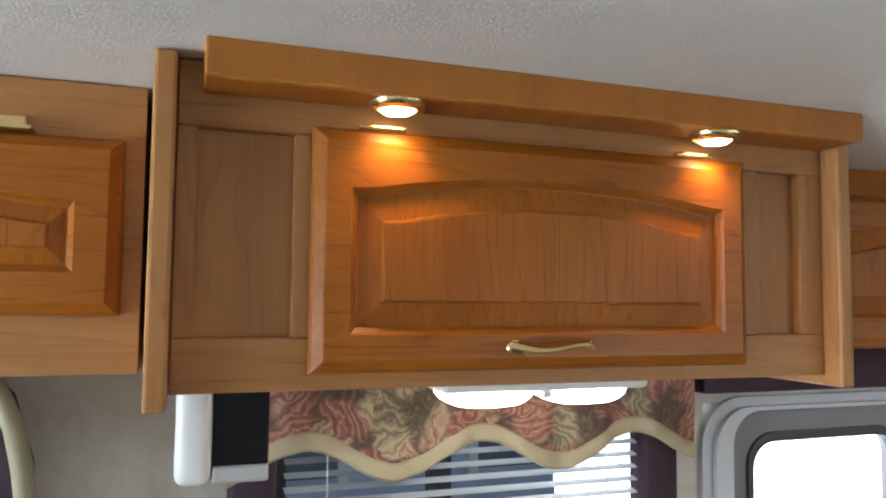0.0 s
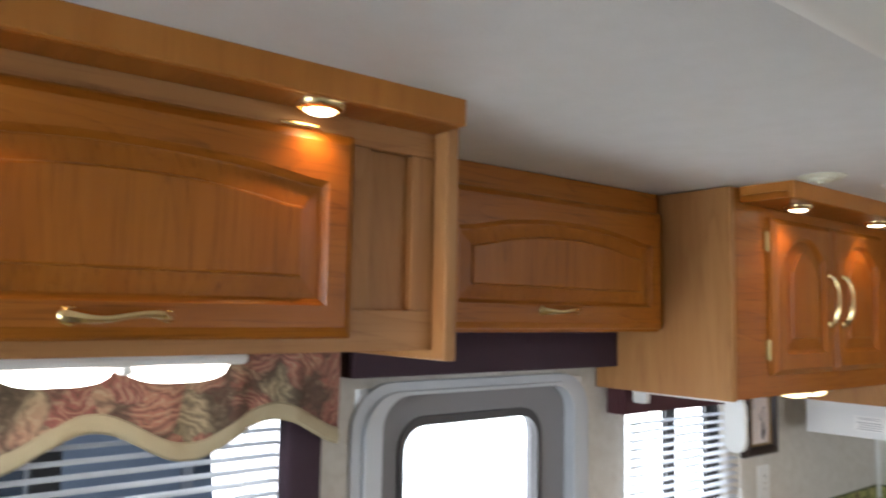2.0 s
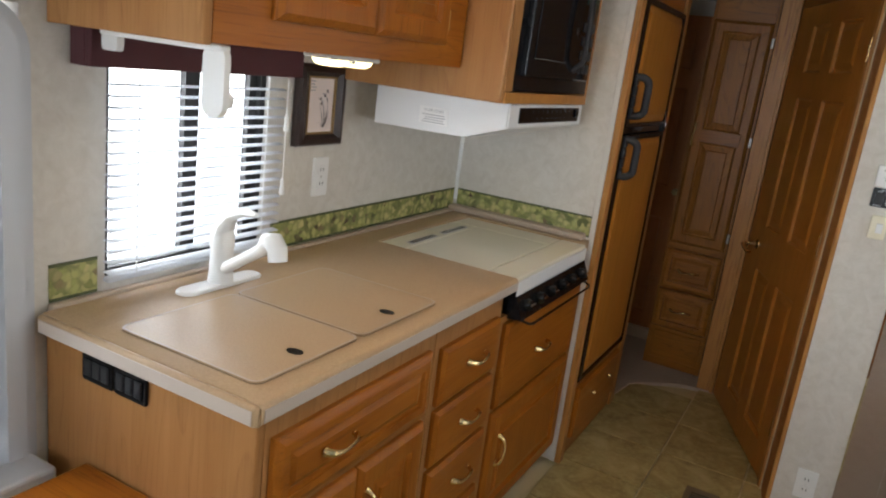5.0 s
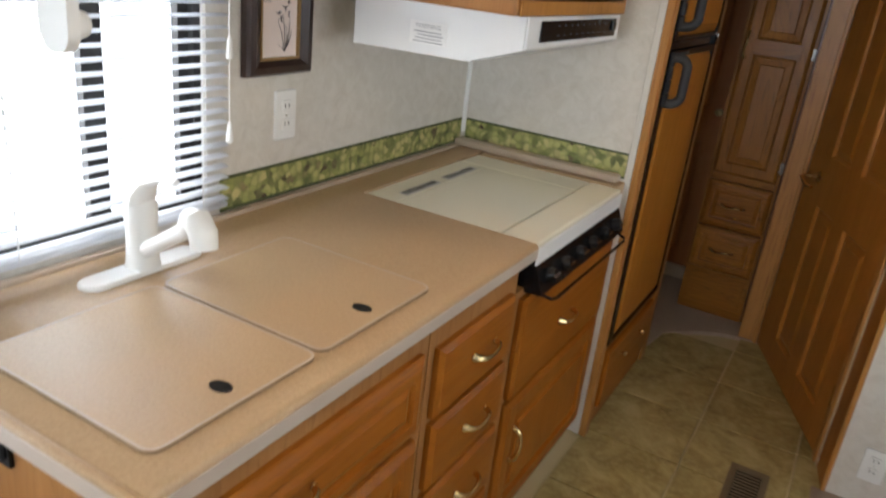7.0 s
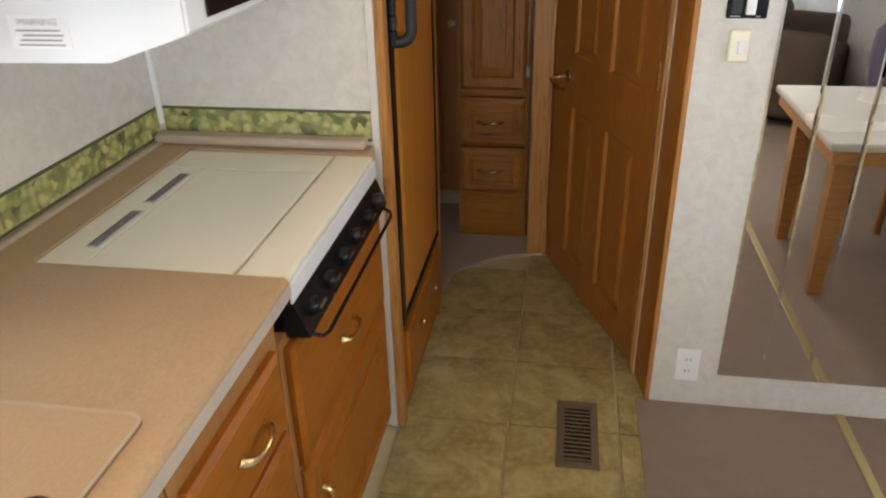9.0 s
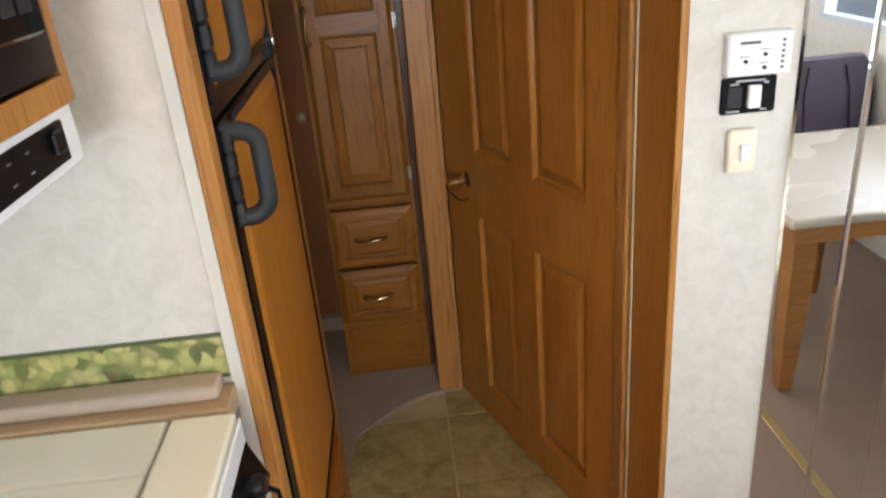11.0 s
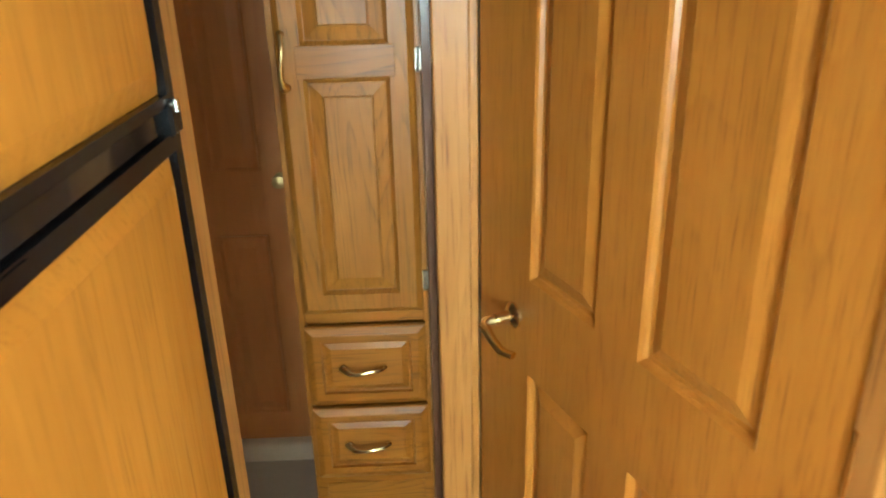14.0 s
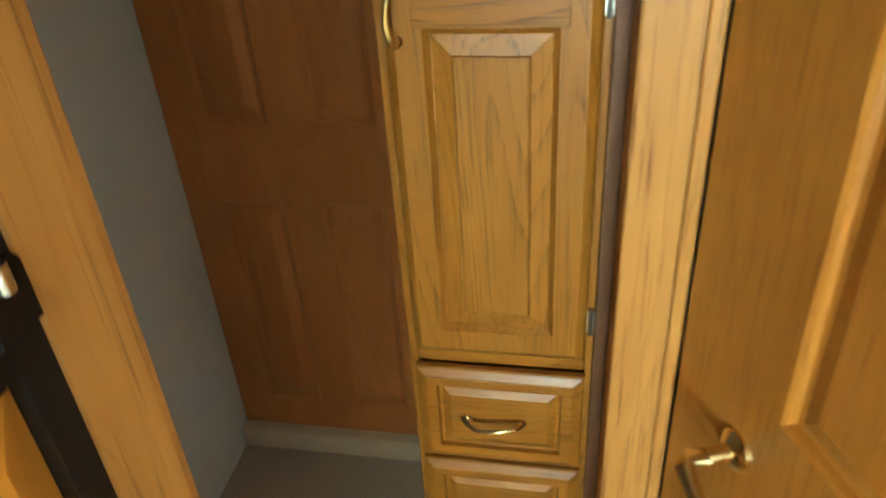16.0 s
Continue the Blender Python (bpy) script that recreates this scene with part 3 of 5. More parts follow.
# printed borders
for nm, m, x0, x1 in (("border_left", on_left(0.0, 0, 0), -1.085, -0.014), ("border_door_side", on_left(0.0, 0, 0), -1.735, -1.625), ("border_end", pose(0, 0, 0), 0.014, 0.574)):
    b = thing(nm, m, "leaf-print wallpaper border in olive and yellow", "wall border", "wallpaper borders", "structure")
    part("print", boxes((x0, x1, -0.0025, 0, 0.928, 0.994)), BORDER, b)
    for z0, z1 in ((0.9215, 0.928), (0.994, 1.0005)):
        part("edge_line", boxes((x0, x1, -0.003, 0, z0, z1)), BORDER_EDGE, b)

# ---- overhead cabinets of the sitting area ----


def downlight(x, y, z, group):
    t = thing("downlight", pose(x, y, z), "small round brass downlight, lit", "downlight", group)
    part("trim_ring", lathe([(0.0335, 0.0), (0.0335, -0.003), (0.030, -0.008), (0.023, -0.010), (0.021, -0.007), (0.021, 0.0)], 24), BRASS, t, "", True)
    part("lens", lathe([(0.0205, -0.002), (0.0205, -0.009), (0.016, -0.0125), (0.0001, -0.014)], 20), LAMP_WARM, t, "glowing halogen lens", True)
    lamp = new("downlight_beam", bpy.data.lights.new("downlight_beam", "SPOT"))
    lamp.data.energy, lamp.data.color, lamp.data.spot_size, lamp.data.spot_blend, lamp.data.shadow_soft_size = 3.4, (1.0, 0.52, 0.2), radians(125), 0.6, 0.018
    lamp.matrix_world = look((x, y, z - 0.017), (x, y, z - 1))
    return t


def soffit(name, x0, x1, y0, y1, group, lamps, label):
    t = thing(name, pose((x0 + x1) / 2, (y0 + y1) / 2, CEIL - 0.038), label, "soffit", "", "")
    dx, dy = (x1 - x0) / 2, (y1 - y0) / 2
    part("board", boxes((-dx, dx - 0.014, -dy, dy, 0.0, 0.016), bevel=0.002), OAK_H, t)
    part("fascia", boxes((dx - 0.0135, dx, -dy, dy, -0.001, 0.039), bevel=0.0025, segments=2), OAK_SOFFIT, t)
    for s in (-1, 1):
        part("end_cap", boxes((-dx, dx - 0.0145, s * dy - 0.012 * (s > 0), s * dy + 0.012 * (s < 0), 0.0165, 0.039), bevel=0.001), OAK_SOFFIT, t)
    for x, y in lamps:
        downlight(x, y, CEIL - 0.038, group)
    return t


# front overhead cabinet, with one arched flap door
FX, FY0, FY1, FZ = 0.452, -3.507, -2.627, 1.606
c = thing("overhead_cabinet", on_left(FX, FY0, FZ), "honey oak overhead cabinet with an arched flap door and brass pull", "cabinet", "sitting-area overhead cabinets")
w, h = FY1 - FY0, CEIL - FZ - 0.002
part("body", boxes((0.0, w, 0.02, 0.428, 0.0, h)), OAK_PALE, c)
# face frame round the door and the two sunk side panels
L0, L1, R0, R1 = 0.021, 0.125, 0.768, 0.840
part("rail", boxes((0, w, 0, 0.0195, 0, 0.058), bevel=0.001), OAK_PALE_H, c)
part("rail", boxes((0, w, 0, 0.0195, 0.286, h), bevel=0.001), OAK_PALE_H, c)
for a, b in ((0, L0), (L1, 0.18), (0.70, R0), (R1, w)):
    part("stile", boxes((a, b, 0, 0.0195, 0.0585, 0.2855), bevel=0.001), OAK_PALE, c)
for a, b in ((L0, L1), (R0, R1)):
    part("side_panel", boxes((a - 0.003, b + 0.003, 0.0150, 0.0195, 0.055, 0.289)), OAK_PALE, c)
for a in (-0.024, w + 0.001):
    part("end_panel", boxes((a, a + 0.023, -0.03, 0.428, -0.015, h), bevel=0.004, segments=2), OAK_PALE, c, "rounded solid end panel")
d = raised_door(c, 0.143, 0.734, 0.019, 0.294, stile=0.043, arch=0.021, mat=OAK_H, mat_h=OAK, top=0.047, y=-0.021)
pull(d, 0.436, 0.046, 0.102, y=-0.021)
for x in (0.222, 0.650):
    bm = tube([(x - 0.028, -0.012, 0.2975), (x + 0.028, -0.012, 0.2975)], 0.0035, 8)
    tube([(x - 0.02, -0.003, 0.300), (x + 0.02, -0.003, 0.300)], 0.004, 6, bm)
    part("hinge", bm, BRASS, d, "brass flap hinge", True)
soffit("lamp_soffit", FX + 0.001, 0.530, -3.482, -2.630, "sitting-area downlights", [(0.490, -3.275), (0.490, -2.843)], "golden oak soffit board with two downlights")


def twin_light(x, y, z, rot, label, k=1.0, lens=LAMP_WHITE):
    """A low white fitting with two glowing lenses under a cabinet."""
    t = thing("under_cabinet_light", pose(x, y, z, 0, 0, rot) @ Matrix.Scale(k, 4), label, "lamp", "under-cabinet lights")
    part("tray", boxes((-0.15, 0.15, -0.06, 0.06, -0.016, 0.0), bevel=0.007, segments=2), WHITE, t)
    for s in (-1, 1):
        bm = bmesh.new()
        rows = []
        for j in range(7):
            a = radians(90 * j / 6)
            rx, ry, zz = 0.060 * math.cos(a) ** 0.6 + 0.004, 0.047 * math.cos(a) ** 0.6 + 0.004, -0.016 - 0.024 * math.sin(a)
            rows.append([(s * 0.072 + rx * math.copysign(abs(math.cos(b)) ** 0.6, math.cos(b)), ry * math.copysign(abs(math.sin(b)) ** 0.6, math.sin(b)), zz) for b in (2 * math.pi * j / 24 for j in range(24))])
        part("lens", loft(rows), lens, t, "glowing ribbed lens", True)
    part("rocker", boxes((-0.008, 0.008, -0.05, -0.02, -0.026, -0.016), bevel=0.003), WHITE, t)
    return t


twin_light(0.345, -3.038, FZ, 90, "white twin fluorescent light, lit, under the overhead cabinet")

# neighbouring cabinets
c = thing("overhead_cabinet", on_left(0.31, -4.45, 1.615), "honey oak overhead cabinet with a panelled flap door", "cabinet", "sitting-area overhead cabinets")
part("body", boxes((0, 0.905, 0.02, 0.304, 0, CEIL - 1.617)), OAK_PALE, c)
part("face", boxes((0, 0.905, 0, 0.0195, 0, CEIL - 1.617)), OAK_PALE_H, c)
d = raised_door(c, 0.15, 0.882, 0.070, 0.280, stile=0.05, arch=0.026, mat=OAK_H, mat_h=OAK, y=-0.021)
pull(d, 0.4, 0.08, 0.112, y=-0.021)
part("hinge", boxes((0.73, 0.785, -0.026, -0.003, 0.282, 0.288), (0.74, 0.775, -0.004, 0.0, 0.286, 0.303), bevel=0.0015), BRASS, d, "brass flap hinge")

c = thing("overhead_cabinet", on_left(0.212, -2.58, 1.624), "honey oak cabinet above the entry door with an arched flap", "cabinet", "sitting-area overhead cabinets")
part("body", boxes((0, 0.834, 0.02, 0.206, 0, CEIL - 1.626)), OAK_PALE, c)
part("face", boxes((0, 0.834, 0, 0.0195, 0, CEIL - 1.626)), OAK_H, c)
d = raised_door(c, 0.13, 0.835, 0.006, 0.290, stile=0.052, arch=0.030, mat=OAK_H, mat_h=OAK, y=-0.021)
pull(d, 0.462, 0.046, 0.108, y=-0.021)

# dark valance box above the entry
t = thing("valance_box", on_left(0.08, -2.535, 1.530), "dark plum fabric-covered valance box above the entry door", "valance")
part("face", boxes((0, 0.808, 0, 0.014, 0, 0.093), bevel=0.004, segments=2), PLUM, t)
for x in (0.0, 0.794):
    part("return", boxes((x, x + 0.014, 0.0145, 0.07, 0, 0.093), bevel=0.002), PLUM, t)

# ---- entry door ----
t = thing("door_1", on_left(0.0, -2.132, 0.0), "grey entry door with a large rounded glass in a white frame", "door", "", "structure")
W2 = 0.360
part("outer_frame", ring_frame(rounded(-W2, W2, -0.3, 1.512, 0.10, 8), rounded(-W2 + 0.026, W2 - 0.026, -0.2, 1.492, 0.085, 8), -0.012, 0.05), FRAME_WHITE, t, "white moulded door surround", True)
part("inner_frame", ring_frame(rounded(-W2 + 0.026, W2 - 0.026, -0.2, 1.492, 0.085, 8), rounded(-W2 + 0.068, W2 - 0.066, -0.1, 1.484, 0.07, 8), -0.024, 0.05), FRAME_WHITE, t, "raised white inner bead of the surround", True)
leaf = part("leaf", ring_frame(rounded(-0.296, 0.296, 0.62, 1.486, 0.07, 8), rounded(-0.222, 0.196, 0.765, 1.424, 0.06, 8), 0.012, 0.055), FRAME_GREY, t, "grey door leaf", True)
part("lower_panel", boxes((-0.296, 0.296, 0.014, 0.055, 0.03, 0.619), bevel=0.004), FRAME_GREY, t)
part("gasket", ring_frame(rounded(-0.230, 0.204, 0.757, 1.432, 0.068, 8), rounded(-0.216, 0.190, 0.772, 1.412, 0.055, 8), 0.005, 0.03), SEAL, leaf, "dark grey rubber gasket", True)
g = part("glass", slab(rounded(-0.221, 0.195, 0.767, 1.417, 0.05, 6), 0.028, 0.033), GLASS, leaf)
g.visible_shadow = False
t = thing("entry_step_cover", on_left(0.10, -2.115, 0.56), "white ledge with a black control panel beside the entry", "ledge")
part("ledge", boxes((-0.33, 0.33, 0.0, 0.088, 0.0, 0.05), bevel=0.008, segments=2), FRAME_WHITE, t)
part("control_panel", boxes((-0.32, 0.32, 0.015, 0.08, -0.22, -0.002), bevel=0.004), BLACK, t)
for k in range(4):
    part("dial", boxes((0.05 + k * 0.06, 0.08 + k * 0.06, 0.008, 0.016, -0.10, -0.07), bevel=0.003), plain("dull_red_lens", (0.09, 0.02, 0.02), 0.4), t)

# ---- window over the sofa ----


def window(name, y0, y1, z0, z1, mull, label):
    t = thing(name, on_left(0.0, y0, z0), label, "window", "", "structure")
    w, h = y1 - y0, z1 - z0
    part("window_frame", ring_frame([(0, 0), (w, 0), (w, h), (0, h)], [(0.018, 0.018), (w - 0.018, 0.018), (w - 0.018, h - 0.018), (0.018, h - 0.018)], 0.015, 0.058), GASKET, t, "black aluminium window frame")
    for x in mull:
        part("mullion", boxes((x - 0.022, x + 0.022, 0.03, 0.05, 0.0185, h - 0.0185)), GASKET, t)
    p = part("pane", boxes((0.0185, w - 0.0185, 0.052, 0.056, 0.0185, h - 0.0185)), GLASS, t)
    p.visible_shadow = False
    return t


def blind(name, y0, y1, z0, z1, x, pitch, tilt, label):
    """A mini-blind: head rail, thin curved slats one by one, cords."""
    t = thing(name, on_left(x, y0, z0), label, "blind")
    w = y1 - y0
    part("head_rail", boxes((0, w, -0.014, 0.014, z1 - z0 - 0.028, z1 - z0), bevel=0.002), SLAT, t)
    part("bottom_rail", boxes((0, w, -0.01, 0.01, 0, 0.012), bevel=0.003), SLAT, t)
    c, s = math.cos(radians(tilt)), math.sin(radians(tilt))
    prof = [(-0.0125, 0), (-0.005, 0.0018), (0.005, 0.0018), (0.0125, 0), (0.005, 0.0011), (-0.005, 0.0011)]
    me = mesh_of(loft([[(e, a * c - b * s, a * s + b * c) for a, b in prof] for e in (0.0, w)]), "slat")
    me.materials.append(SLAT)
    n = int((z1 - z0 - 0.045) / pitch)
    for k in range(n):
        ob = new("slat", me)
        ob.parent = t
        ob.location = (0, 0, 0.02 + k * pitch)
    for x in (0.07, w - 0.07):
        part("cord", tube([(x, -0.011, 0.01), (x, -0.011, z1 - z0 - 0.02)], 0.0012, 6), WHITE, t)
    return t


window("window_1", -3.34, -2.60, 0.75, 1.50, (0.30,), "sofa window in a dark frame")
blind("mini_blind", -3.33, -2.66, 0.76, 1.51, 0.022, 0.0235, 10, "white mini-blind, slats open, behind the floral valance")
t = thing("side_curtain", on_left(0.055, -2.655, 0.80), "dark plum padded side curtain beside the window", "curtain", "side curtains")
part("pad", boxes((0, 0.075, 0, 0.05, 0, 0.70), bevel=0.012, segments=3), PLUM, t, "", True)
copy_thing(t, on_left(0.055, -3.42, 0.80))


def scallop(u):
    return -0.029 * math.cos(2 * math.pi * (u - 0.315) / 0.354)


def valance(name, y0, y1, z_top, x, label):
    t = thing(name, on_left(x, y0, z_top - 0.20), label, "valance")
    w, n = y1 - y0, 60
    fab, trim = [], []
    for k in range(n + 1):
        u = k / n
        wav = 0.004 * math.sin(u * 40) + 0.003 * math.sin(u * 97)
        low = 0.063 + scallop(u)
        fab.append([(u * w, wav, low), (u * w, wav - 0.004, 0.13), (u * w, wav * 0.5, 0.20), (u * w, wav * 0.5 + 0.012, 0.20), (u * w, wav + 0.012, 0.13), (u * w, wav + 0.010, low)])
        r = 0.013
        trim.append([(u * w, wav + 0.003 + 0.010 * math.cos(a), low - 0.012 + (0.017) * math.sin(a)) for a in (2 * math.pi * j / 8 for j in range(8))])
    part("fabric", loft(fab), FLORAL, t, "rose and leaf print fabric", True)
    part("piped_hem", loft(trim), TAN, t, "tan padded hem", True)
    for xx in (0.0, w - 0.012):
        part("return", boxes((xx, xx + 0.012, 0.013, x - 0.002, 0.05, 0.20), bevel=0.002), FLORAL, t)
    return t


valance("window_valance", -3.425, -2.565, 1.602, 0.085, "scalloped floral valance with a tan hem")

# curved end board of the driver-side curtain
t = thing("lambrequin", pose(0.10, -3.70, 1.40), "olive-tan curved lambrequin edge above the cab window", "lambrequin")
part("edge_band", tube([(0, -0.075, 0.215), (0, -0.048, 0.192), (0, -0.030, 0.165), (0, -0.012, 0.125), (0, 0.0, 0.07), (0, 0.010, 0.0), (0, 0.014, -0.10)], 0.0145, 10, None, 1.0), plain("olive_tan_vinyl", (0.33, 0.30, 0.19), 0.55, 0, 0.08, 200, 0.15), t, "", True)
part("lining", loft([[(d, -0.22, 0.21), (d, -0.075, 0.205), (d, -0.030, 0.16), (d, 0.0, 0.06), (d, 0.010, -0.10), (d, -0.22, -0.10)] for d in (-0.095, -0.004)]), PLUM, t, "dark plum inner board")

# small white monitor hanging under the cabinet
t = thing("monitor", on_left(0.27, -3.50, 1.465), "small white-cased monitor with a dark face below the cabinet", "monitor")
part("case", boxes((0, 0.046, 0.0, 0.11, 0.0, 0.135), bevel=0.014, segments=3), WHITE, t, "", True)
part("screen", boxes((0.0465, 0.118, 0.008, 0.10, 0.024, 0.135), bevel=0.002), BLACK, t)
part("bracket", boxes((0.01, 0.10, 0.03, 0.08, 0.1355, 0.1405), bevel=0.002), WHITE, t)
part("lower_lip", boxes((0.0465, 0.118, 0.004, 0.10, 0.002, 0.0235), bevel=0.003), LINEN, t)

# plain facade seen through the blind, added to stand in for a neighbouring RV
t = thing("neighbour_house", pose(-4.2, -4.2, -0.7), "pale blue-grey facade with grey windows, stand-in for a neighbouring RV", "house")
part("wall", boxes((-0.3, 0.0, -6.0, 6.0, 0, 3.4)), plain("blue_grey_siding", (0.36, 0.43, 0.54), 0.8, 0, 0.1, 6), t)
for y in (-3.2, -1.0, 1.3, 3.4):
    wd = part("window", boxes((0.001, 0.04, y - 0.5, y + 0.5, 1.1, 2.5), bevel=0.01), plain("facade_window_grey", (0.12, 0.15, 0.19), 0.25), t)
    for a in (y - 0.58, y + 0.501):
        part("frame", boxes((0.002, 0.05, a, a + 0.079, 1.05, 2.55)), FRAME_WHITE, wd)

LAMINATE_PALE = plain("pale_edge_laminate", (0.43, 0.34, 0.26), 0.4, 0, 0.06, 300)

# ---- kitchen: overhead run ----
UX, UY0, UY1, UZ = 0.405, -1.737, -0.856, 1.476
c = thing("kitchen_overhead_cabinet", on_left(UX, UY0, UZ), "honey oak kitchen overhead cabinet with two arched doors", "cabinet", "kitchen overhead cabinets")
w, h = UY1 - UY0, CEIL - UZ - 0.002
part("body", boxes((0.02, w, 0.02, 0.399, 0.0, h)), OAK_PALE, c)
part("end_panel", boxes((0, 0.0195, 0.0, 0.399, -0.004, h), bevel=0.002), OAK_PALE, c, "pale oak veneer end panel")
part("face", boxes((0.02, w, 0, 0.0195, 0, h)), OAK_H, c)
for x0, x1, hx in ((0.155, 0.462, 0.425), (0.466, 0.773, 0.503)):
    d = raised_door(c, x0, x1, 0.05, 0.428, stile=0.05, arch=0.05, mat=OAK, top=0.04, y=-0.021)
    pull(d, hx, 0.235, 0.125, True, y=-0.021)
    for z in (0.11, 0.37):
        hinge(d, x0 - 0.007 if x0 < 0.4 else x1 + 0.007, z, y=-0.002)
soffit("lamp_soffit", UX + 0.001, 0.535, -1.70, -0.858, "kitchen downlights", [(0.472, -1.555), (0.472, -1.125)], "golden oak soffit board with two downlights")

c = thing("microwave_cabinet", on_left(0.527, -0.840, 1.40), "deep oak cabinet that houses the microwave", "cabinet", "kitchen overhead cabinets")
part("side", boxes((0, 0.018, 0, 0.521, 0, 0.564), bevel=0.006, segments=3), OAK_PALE, c, "oak veneer side")
part("side", boxes((0.662, 0.680, 0, 0.521, 0, 0.564)), OAK_PALE, c)
part("bottom", boxes((0.0185, 0.6615, 0.004, 0.521, 0, 0.016), bevel=0.002), OAK_PALE_H, c)
part("shelf", boxes((0.0185, 0.6615, 0.004, 0.521, 0.425, 0.44)), OAK_PALE_H, c)
part("back", boxes((0.0185, 0.6615, 0.48, 0.521, 0.0165, 0.564)), OAK_PALE, c)
part("header", boxes((0.0185, 0.6615, 0.0, 0.018, 0.4405, 0.564), bevel=0.001), OAK_H, c)
part("stile", boxes((0.0185, 0.068, 0.001, 0.018, 0.0305, 0.4245), bevel=0.003), OAK_PALE, c)
part("edge_strip", boxes((0.0185, 0.6615, -0.004, 0.0035, 0.0, 0.03), bevel=0.002), OAK_EDGE, c)
soffit("lamp_soffit", 0.528, 0.60, -0.84, -0.02, "kitchen downlights", [(0.562, -0.62), (0.562, -0.31)], "golden oak soffit board with two downlights")
t = thing("microwave", on_left(0.522, -0.771, 1.434) @ Matrix.Diagonal((0.868, 1, 1, 1)), "black built-in microwave oven with a dark glass door", "microwave")
part("body", boxes((0, 0.67, 0.02, 0.40, 0, 0.385)), BLACK, t)
part("trim_frame", ring_frame([(0, 0), (0.68, 0), (0.68, 0.39), (0, 0.39)], [(0.035, 0.04), (0.645, 0.04), (0.645, 0.35), (0.035, 0.35)], -0.004, 0.02), BLACK, t)
d = part("door", boxes((0.037, 0.48, -0.022, 0.018, 0.042, 0.348), bevel=0.006, segments=2), BLACK, t)
part("window", boxes((0.085, 0.40, -0.0245, -0.021, 0.09, 0.30), bevel=0.002), BLACK_GLOSS, d, "dark glass window")
part("handle", tube([(0.445, -0.022, 0.07), (0.445, -0.052, 0.10), (0.445, -0.056, 0.195), (0.445, -0.052, 0.29), (0.445, -0.022, 0.32)], 0.009, 10), GREY_HANDLE, d, "grey bar handle", True)
p = part("control_panel", boxes((0.483, 0.643, -0.018, 0.018, 0.042, 0.348), bevel=0.004), BLACK_GLOSS, t)
for i in range(4):
    for j in range(3):
        part("button", boxes((0.503 + j * 0.042, 0.535 + j * 0.042, -0.0205, -0.0175, 0.065 + i * 0.042, 0.093 + i * 0.042), bevel=0.002), GREY_HANDLE, p)
part("display", boxes((0.505, 0.62, -0.0200, -0.0175, 0.27, 0.31)), plain("dim_green_display", (0.02, 0.05, 0.04), 0.2), p)

LINEN_DIM = plain("dim_grey_mark", (0.14, 0.14, 0.15), 0.6)
# range hood: a sloped white canopy with a black control strip
t = thing("range_hood", on_left(0.465, -0.755, 1.285), "white enamel range hood with a black vent strip", "range hood")
prof = [(0.378, 0.116), (0.378, 0.0), (0.075, 0.004), (-0.05, 0.045), (-0.05, 0.116)]
part("canopy", loft([[(0.0, a, b) for a, b in prof], [(0.590, a, b) for a, b in prof]]), ENAMEL, t)
p = part("front_strip", loft([[(x, -0.051, 0.046), (x, -0.056, 0.05), (x, -0.056, 0.112), (x, -0.051, 0.116)] for x in (0.002, 0.588)]), ENAMEL, t)
part("vent_panel", boxes((0.06, 0.550, -0.060, -0.0562, 0.060, 0.104), bevel=0.0015), BLACK, p, "black switch strip")
for k in range(9):
    for z in (0.072, 0.092):
        part("switch_mark", boxes((0.15 + k * 0.038, 0.158 + k * 0.038, -0.0608, -0.0602, z, z + 0.002)), LINEN_DIM, p)
part("knob", boxes((0.510, 0.538, -0.066, -0.0602, 0.073, 0.098), bevel=0.003), BLACK, p)
lab = part("warning_label", boxes((-0.0012, 0.0, 0.13, 0.225, 0.024, 0.072)), plain("white_label", (0.83, 0.83, 0.82), 0.6), t, "small white warning label")
for k in range(4):
    part("print_line", boxes((-0.002, -0.0011, 0.14 + 0.004 * (k % 2), 0.215 - 0.005 * (k % 3), 0.028 + k * 0.007, 0.0305 + k * 0.007)), GREY_PRINT, lab)
cur = bpy.data.curves.new("word", "FONT")
cur.body, cur.size, cur.align_x = "WARNING", 0.0135, "CENTER"
tmp = bpy.data.objects.new("word", cur)
me = bpy.data.meshes.new_from_object(tmp)
bpy.data.objects.remove(tmp)
me.materials.append(GREY_PRINT)
ob = new("word", me)
ob.parent = lab
ob.matrix_local = Matrix.Translation((-0.0022, 0.178, 0.058)) @ Euler((radians(90), 0, radians(-90))).to_matrix().to_4x4()

# lamp under the overhead cabinet, and the white bracket by the window
twin_light(0.325, -1.255, UZ - 0.001, 90, "white twin light with yellow glowing lenses under the kitchen cabinet", 0.62, LAMP_YELLOW)
t = thing("towel_holder", on_left(0.372, -1.672, 1.350), "white plastic paper towel holder arm under the cabinet", "towel holder")
prof = rounded(-0.026, 0.026, 0.0, 0.124, 0.025, 8)
part("arm", loft([[(-0.008, a, b) for a, b in prof], [(0.008, a * 0.94, b) for a, b in prof]]), WHITE, t, "", True)
part("hub", tube([(0.008, 0, 0.03), (0.03, 0, 0.03)], [0.02, 0.014], 14), WHITE, t, "", True)
part("mount", boxes((-0.012, 0.012, -0.02, 0.29, 0.112, 0.1235), bevel=0.004, segments=2), WHITE, t)
